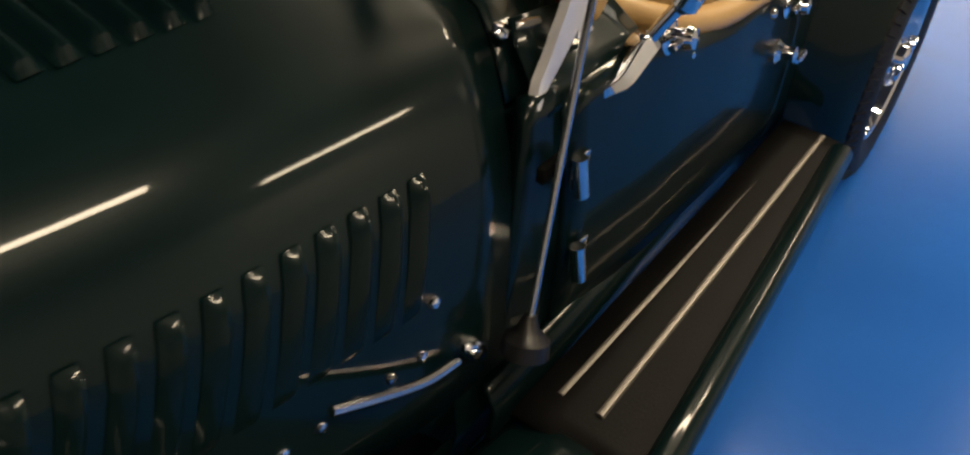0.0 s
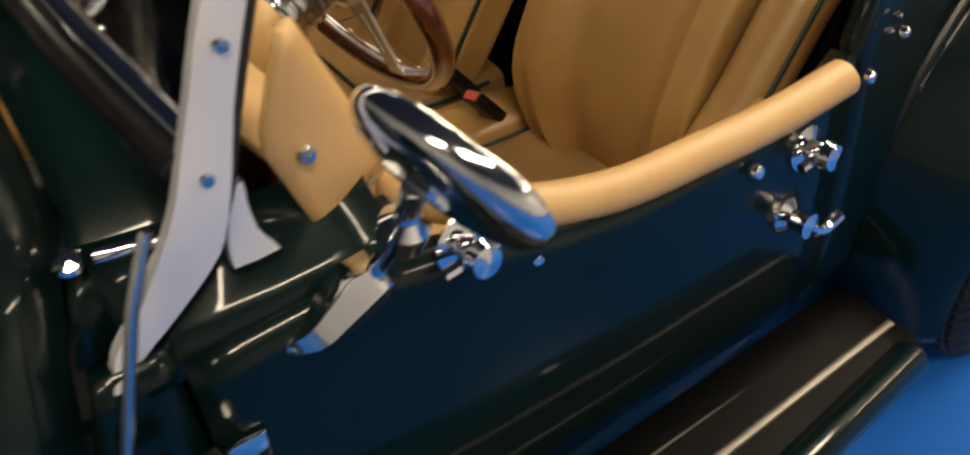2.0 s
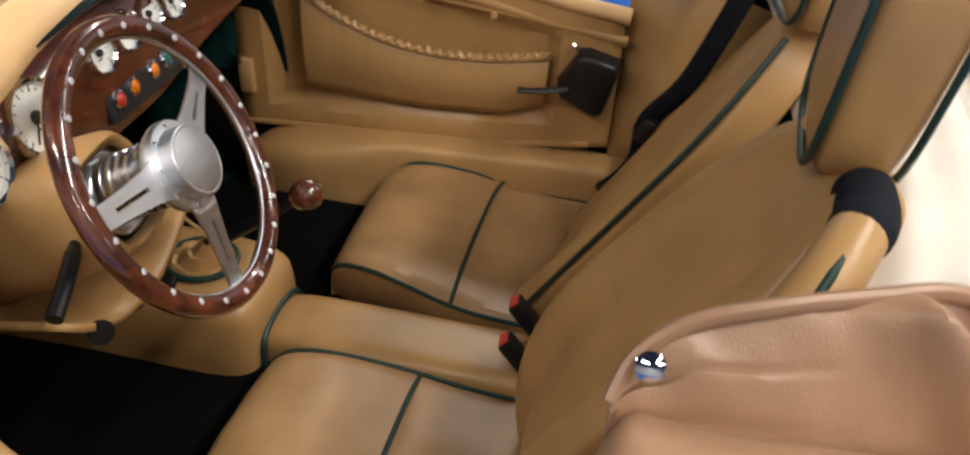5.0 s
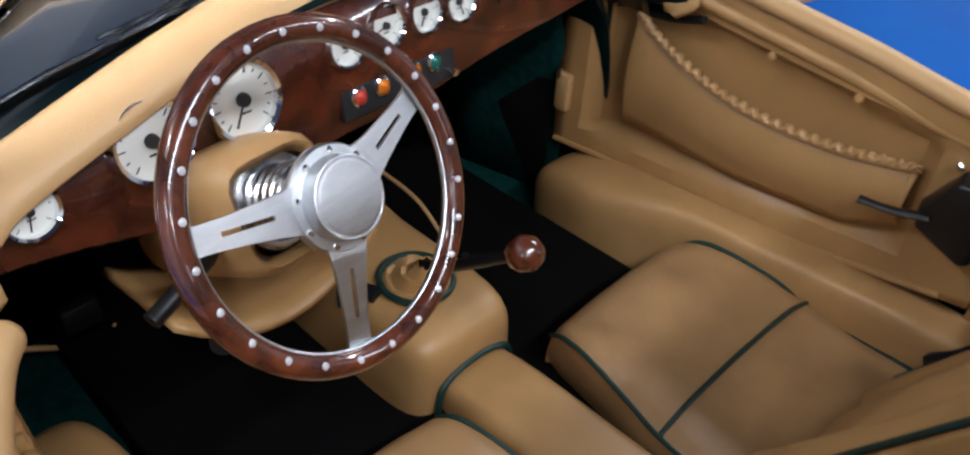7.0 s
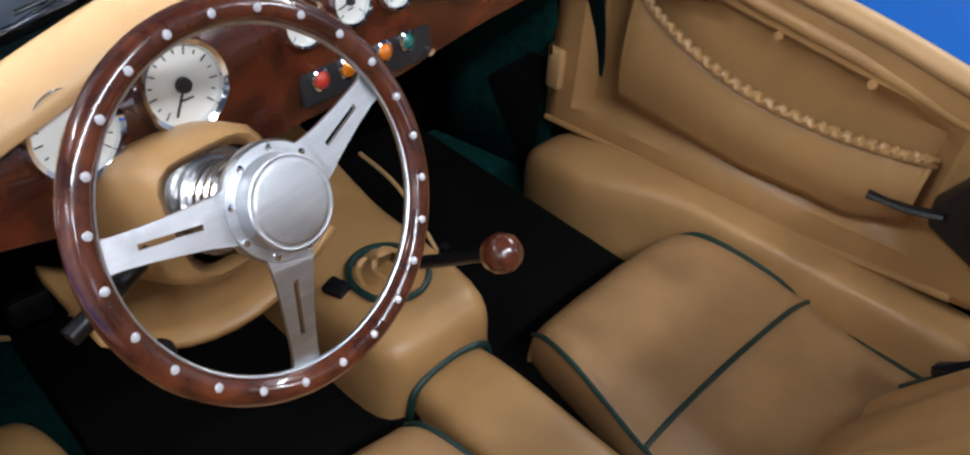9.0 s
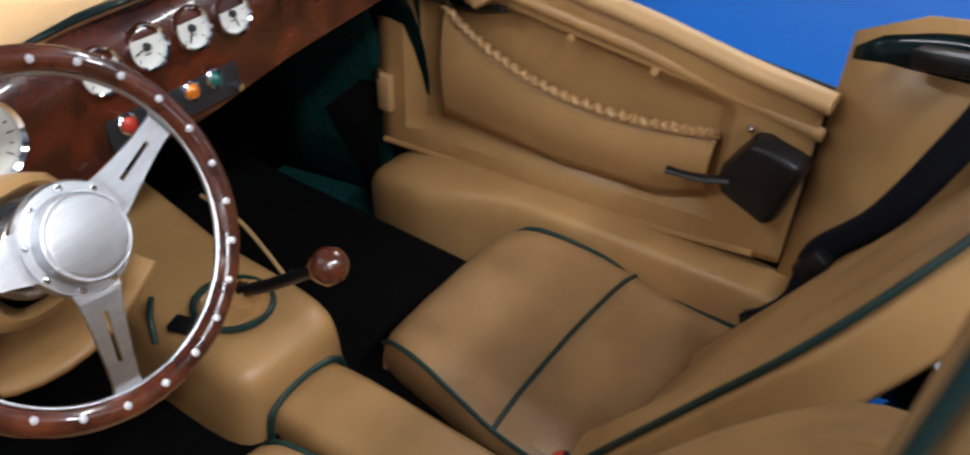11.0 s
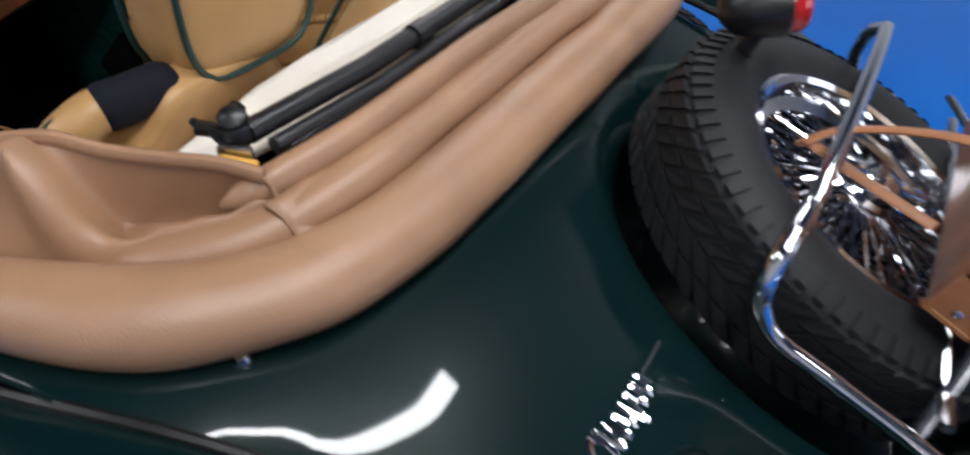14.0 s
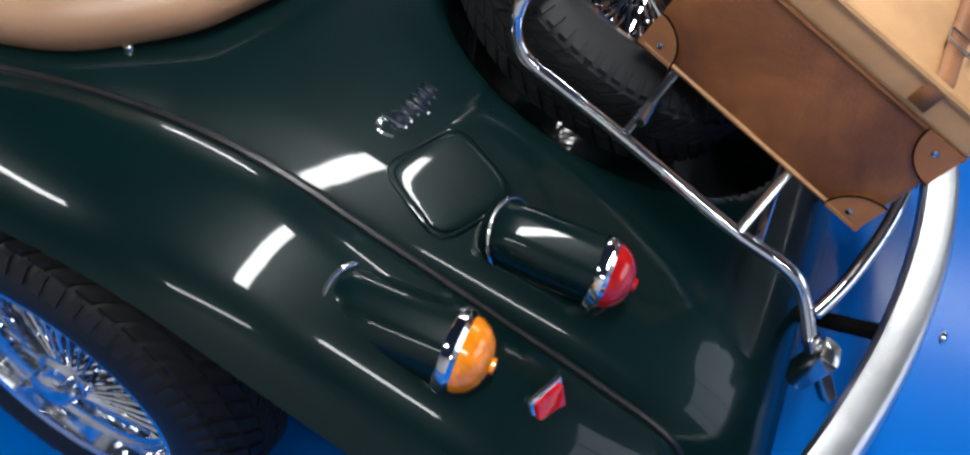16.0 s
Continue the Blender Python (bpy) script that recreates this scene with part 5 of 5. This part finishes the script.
bmesh.ops.bevel(bm, geom=bm.edges[:], offset=0.006, segments=2, affect="EDGES", profile=0.5)
part("door_latch", bm, BLACK, far_door, "black latch cover with lever")
part("latch_lever", tube(spline([(0.635, 0.562, 0.505), (0.585, 0.556, 0.494), (0.530, 0.552, 0.490)], 5), [0.010, 0.010, 0.010, 0.010, 0.009, 0.009, 0.009, 0.008, 0.008, 0.009, 0.010], 8, flat=0.7), BLACK, far_door)
stud((0.637, 0.598, 0.585), (0, -1, 0.4), far_door, 0.007)
stud((0.715, 0.590, 0.555), (0, -1, 0.4), far_door, 0.006)

# ---- folded hood behind the seats ----
BACKLINE = [(0.975, -0.465), (1.0, -0.40), (1.03, -0.30), (1.045, -0.1), (1.045, 0.1), (1.045, 0.3), (1.04, 0.5), (1.03, 0.60)]
front = spline([(x - 0.0, y, 0.0) for x, y in BACKLINE], 6)
rows = []
for k, p in enumerate(front):
    row = []
    xr = 1.175 + 0.055 * max(0, p.y + 0.3)
    for j in range(17):
        t = j / 16
        near = min(1, max(0, (-0.24 - p.y) / 0.16))
        x = p.x - 0.05 + (xr - p.x + 0.08 - 0.07 * near) * t
        z = 0.795 + 0.055 * t ** 0.8 + 0.034 * noise.noise(Vector((x * 20 - p.y * 1.5, p.y * 1.3, 0))) * math.sin(math.pi * t) - 0.06 * max(0, 0.15 - t) * 6
        row.append((x, p.y - 0.06 * (t - 0.3) * (1 - near if p.y < -0.2 else 0.2) + 0.035 * near * t, z - 0.030 * near))
    rows.append(row)
hood = part("folded_hood", sheet(rows), LINING, car, "folded tan soft top with cream lining", thick=0.004)
part("hood_bar", tube([(1.160, -0.375, 0.862), (1.196, -0.21, 0.866), (1.215, 0.02, 0.868), (1.232, 0.24, 0.866), (1.25, 0.50, 0.85)], 0.013, 12), BLACK, hood, "black tubular hood frame bar")
part("hood_bar", tube([(1.182, -0.365, 0.846), (1.214, -0.21, 0.848), (1.233, 0.02, 0.85), (1.25, 0.24, 0.85), (1.268, 0.50, 0.835)], 0.010, 10), BLACK, hood, "black tubular hood frame bar")
part("bar_trim", tube([(1.195, -0.35, 0.835), (1.226, -0.2, 0.838), (1.245, 0.02, 0.84)], 0.004, 6), STEEL, hood)
for y in (-0.12, 0.06, 0.24):
    part("bar_collar", tube([(1.205 + 0.08 * (y + 0.12), y, 0.867), (1.207 + 0.08 * (y + 0.12), y + 0.03, 0.867)], 0.0155, 10), BLACK, hood)
bm = lathe([(0.0, -0.012), (0.009, -0.011), (0.015, -0.004), (0.015, 0.004), (0.008, 0.010), (0, 0.011)], 16, frame_to((0.2, -0.5, 1), (1.150, -0.380, 0.879)))
block(0.035, 0.016, 0.012, 0.003, m=pose(1.128, -0.388, 0.866, 0, 12, 25), bm=bm)
block(0.03, 0.014, 0.022, 0.003, m=pose(1.155, -0.385, 0.862, 0, 0, 60), bm=bm)
tube([(1.10, -0.385, 0.868), (1.13, -0.392, 0.866), (1.155, -0.40, 0.858)], 0.005, 8, bm=bm)
tube(spline([(1.135, -0.378, 0.872), (1.142, -0.366, 0.886), (1.158, -0.372, 0.886)], 4), 0.004, 8, bm=bm)
part("hood_hinge", bm, BLACK, hood, "black hood frame hinge")
part("hinge_plate", block(0.035, 0.008, 0.02, 0.002, m=pose(1.165, -0.402, 0.852, 0, 0, 20)), STEEL, hood, "bright hinge plate")
part("hinge_clip", block(0.04, 0.010, 0.016, 0.003, m=pose(1.175, -0.412, 0.848, 0, 10, 18)), YELLOW, hood, "yellow clip")


def fold(pts, r, name, flat=0.7, mat=None, wob=0.004, seed=0, n=10, up=(0, 0, 1), grow=0.0):
    """A soft roll of hood cloth."""
    ln = spline(pts, n)
    out = [p + Vector((0, 0, wob * noise.noise(Vector((p.x * 7 + seed, p.y * 7, seed))))) for p in ln]
    rr = [r * (1 + grow * min(1, max(0, (p.x - 1.0) / 0.2))) * (1 + 0.10 * noise.noise(Vector((p.x * 9, p.y * 9, seed + 3)))) * min(1.0, (0.1 + 0.9 * math.sin(math.pi / 2 * min(1, k / 9))), (0.1 + 0.9 * math.sin(math.pi / 2 * min(1, (len(ln) - 1 - k) / 9)))) for k, p in enumerate(ln)]
    return part(name, tube(out, rr, 16, flat=flat, up=up), mat or HOOD, hood, "tan vinyl hood fold")


# outer roll laid round the cockpit edge
ROLL = [(0.795, -0.630, 0.80), (0.83, -0.632, 0.80), (0.92, -0.630, 0.80), (1.05, -0.608, 0.79), (1.16, -0.562, 0.772), (1.245, -0.475, 0.758), (1.288, -0.37, 0.752), (1.308, -0.22, 0.750), (1.328, 0.0, 0.752), (1.348, 0.22, 0.752), (1.358, 0.42, 0.752), (1.30, 0.57, 0.762), (1.12, 0.625, 0.79), (0.95, 0.63, 0.80), (0.88, 0.63, 0.80)]
fold(ROLL, 0.044, "edge_roll", 0.80, wob=0.002, grow=0.22)
fold([(1.09, -0.525, 0.778), (1.15, -0.490, 0.784), (1.21, -0.425, 0.790), (1.245, -0.32, 0.80), (1.262, -0.15, 0.800), (1.282, 0.05, 0.805), (1.30, 0.25, 0.80), (1.30, 0.45, 0.79)], 0.030, "hood_fold", 0.85, seed=2)
fold([(1.165, -0.440, 0.815), (1.195, -0.40, 0.824), (1.225, -0.30, 0.832), (1.243, -0.15, 0.834), (1.265, 0.05, 0.834), (1.285, 0.25, 0.83), (1.29, 0.45, 0.815)], 0.017, "hood_fold", 1.1, seed=5)
# draped cloth between the rolls: flat with two seams, then one humped fold and a deep hollow under the hem
HEM = spline([(0.800, -0.595, 0.822), (0.812, -0.572, 0.846), (0.845, -0.552, 0.868), (0.90, -0.532, 0.880), (0.97, -0.505, 0.884), (1.02, -0.487, 0.886), (1.07, -0.470, 0.872), (1.12, -0.448, 0.862), (1.165, -0.428, 0.854), (1.205, -0.415, 0.842)], 10)
FOOT = spline([(0.800, -0.606, 0.810), (0.86, -0.595, 0.800), (0.95, -0.582, 0.790), (1.04, -0.558, 0.780), (1.12, -0.518, 0.776), (1.18, -0.470, 0.778), (1.225, -0.410, 0.790)], 14)
rows = []
for i in range(81):
    t = i / 80
    a, b = HEM[round(t * (len(HEM) - 1))], FOOT[round(t * (len(FOOT) - 1))]
    row = []
    for j in range(33):
        u = j / 32
        p = a.lerp(b, u)
        hump = math.exp(-((t - 0.47 - 0.12 * u) / 0.055) ** 2)
        valley = math.exp(-((t - 0.60 - 0.10 * u) / 0.05) ** 2)
        hollow = min(1, max(0, (t - 0.56) / 0.10)) * math.exp(-((u - 0.30) / 0.20) ** 2) * min(1, max(0, (1.0 - t) / 0.12))
        swell = min(1, max(0, (t - 0.60) / 0.10)) * math.exp(-((u - 0.78) / 0.16) ** 2)
        seam = max(0, 1 - t / 0.42) * (math.exp(-((u - 0.42) / 0.03) ** 2) + 0.7 * math.exp(-((u - 0.80) / 0.05) ** 2))
        p.z += math.sin(math.pi * min(1, u * 1.1 + 0.05)) * (0.008 + 0.040 * hump - 0.030 * valley) - 0.064 * hollow + 0.016 * swell - 0.012 * seam - 0.020 * max(0, (u - 0.86) / 0.14)
        p.y += 0.026 * hollow - 0.016 * hump * math.sin(math.pi * u)
        p.z += 0.007 * noise.noise(Vector((p.x * 14 + p.y * 20, p.y * 30, 3))) + 0.003 * noise.noise(Vector((p.x * 50, p.y * 20, 7)))
        p.z = max(p.z, 0.786)
        row.append(p)
    rows.append(row)
part("hood_cloth", sheet(rows), HOOD, hood, "crumpled tan hood cloth", thick=0.004)
part("hood_hem", tube([p + Vector((0, 0.002, 0.001)) for p in HEM], 0.0075, 10, flat=1.2), HOOD, hood, "rolled tan hem of the hood")
part("hood_snap", lathe([(0.011, 0), (0.011, 0.003), (0.006, 0.006), (0, 0.007)], 14, frame_to((0, -0.8, 0.6), (0.822, -0.582, 0.853))), CHROME, hood, "chrome snap fastener")
rows = []
for i in range(50):
    t = i / 49
    y = -0.43 + 0.93 * t
    xa = 1.215 + 0.08 * (y + 0.4)
    rows.append([(xa + 0.115 * u, y, 0.822 - 0.08 * u + 0.006 * math.sin(u * 14)) for u in [j / 12 for j in range(13)]])
part("hood_cloth", sheet(rows), HOOD, hood, "pleated tan hood cloth", thick=0.003)

# ---- suitcase on the rack ----
case = thing("suitcase", (0, 0, 0), "worn brown leather suitcase strapped on the luggage rack", "suitcase")
ux, uz = Vector((0.83, -0.10, -0.48)).normalized(), Vector((0.50, 0.0, 0.85)).normalized()
uy = uz.cross(ux).normalized()
uz = ux.cross(uy).normalized()
CMX = Matrix((ux, uy, uz)).transposed().to_4x4()
CMX.translation = Vector((1.816, -0.105, 0.633))
L, W, Hh = 0.43, 0.50, 0.19
body_ = part("case_body", block(L, W, Hh, 0.012, 3, CMX @ pose(L / 2, W / 2, Hh / 2)), CASE, case, "scuffed brown leather sides")
part("case_lid", block(L + 0.012, W + 0.012, 0.055, 0.012, 3, CMX @ pose(L / 2, W / 2, Hh + 0.025)), CASE_LIGHT, case, "tan leather lid")
for cx, dx in ((0.0, 1), (L, -1)):
    for cz, dz in ((0.0, 1), (Hh, -1)):
        bm = bmesh.new()
        arc = [(cx + dx * 0.062 * math.cos(a), cz + dz * 0.062 * math.sin(a)) for a in [math.pi / 2 * k / 12 for k in range(13)]]
        bm.faces.new([bm.verts.new(CMX @ Vector((x, -0.0035, z))) for x, z in [(cx, cz)] + arc])
        patch = part("corner_patch", bm, STRAP, case, "scuffed leather corner patch", smooth=False, thick=0.004, offset=0.0)
        part("stitching", tube([CMX @ Vector((x, -0.0055, z)) for x, z in arc], 0.0015, 6), DARK, patch)
        part("rivet", lathe([(0.006, 0), (0.005, 0.003), (0, 0.004)], 12, CMX @ frame_to((0, -1, 0), (cx + dx * 0.03, -0.005, cz + dz * 0.02))), STEEL, patch)
for ez in (0.004, Hh - 0.004):
    part("edge_binding", tube([CMX @ Vector(p) for p in ((-0.002, 0.0, ez), (L + 0.002, 0.0, ez))], 0.005, 8), CASE, case, "brown edge binding")
part("lid_binding", tube([CMX @ Vector(p) for p in ((-0.006, -0.006, Hh + 0.05), (L + 0.006, -0.006, Hh + 0.05))], 0.007, 8), CASE_LIGHT, case, "tan edge binding")
part("edge_seam", tube([CMX @ Vector(p) for p in ((0.01, -0.003, 0.006), (L - 0.01, -0.003, 0.006))], 0.003, 6), CASE_LIGHT, case)
for cx in (0.085, 0.33):
    bm = bmesh.new()
    rows = []
    for p in ((cx, -0.010, Hh + 0.012), (cx, -0.010, Hh + 0.05), (cx, 0.004, Hh + 0.059), (cx, W * 0.5, Hh + 0.060), (cx, W, Hh + 0.059)):
        rows.append([CMX @ Vector((p[0] - 0.014, p[1], p[2])), CMX @ Vector((p[0] + 0.014, p[1], p[2]))])
    st = part("strap", sheet(rows), STRAP, case, "brown leather strap", thick=0.003)
    part("buckle", tube([CMX @ Vector((cx + 0.02 * a, 0.10 + 0.018 * b, Hh + 0.066)) for a, b in ((-1, -1), (1, -1), (1, 1), (-1, 1))], 0.003, 6, closed=True), STEEL, st, "bright buckle")
part("strap", tube(spline([(1.822, 0.018, 0.655), (1.75, 0.055, 0.672), (1.668, 0.104, 0.690)], 4), 0.011, 8, flat=0.35), STRAP, case, "loose strap end")
part("strap", tube(spline([(1.90, -0.06, 0.80), (1.80, 0.02, 0.775), (1.70, 0.06, 0.742), (1.655, 0.02, 0.735)], 5), 0.011, 8, flat=0.35), STRAP, case, "strap tied to the rack")
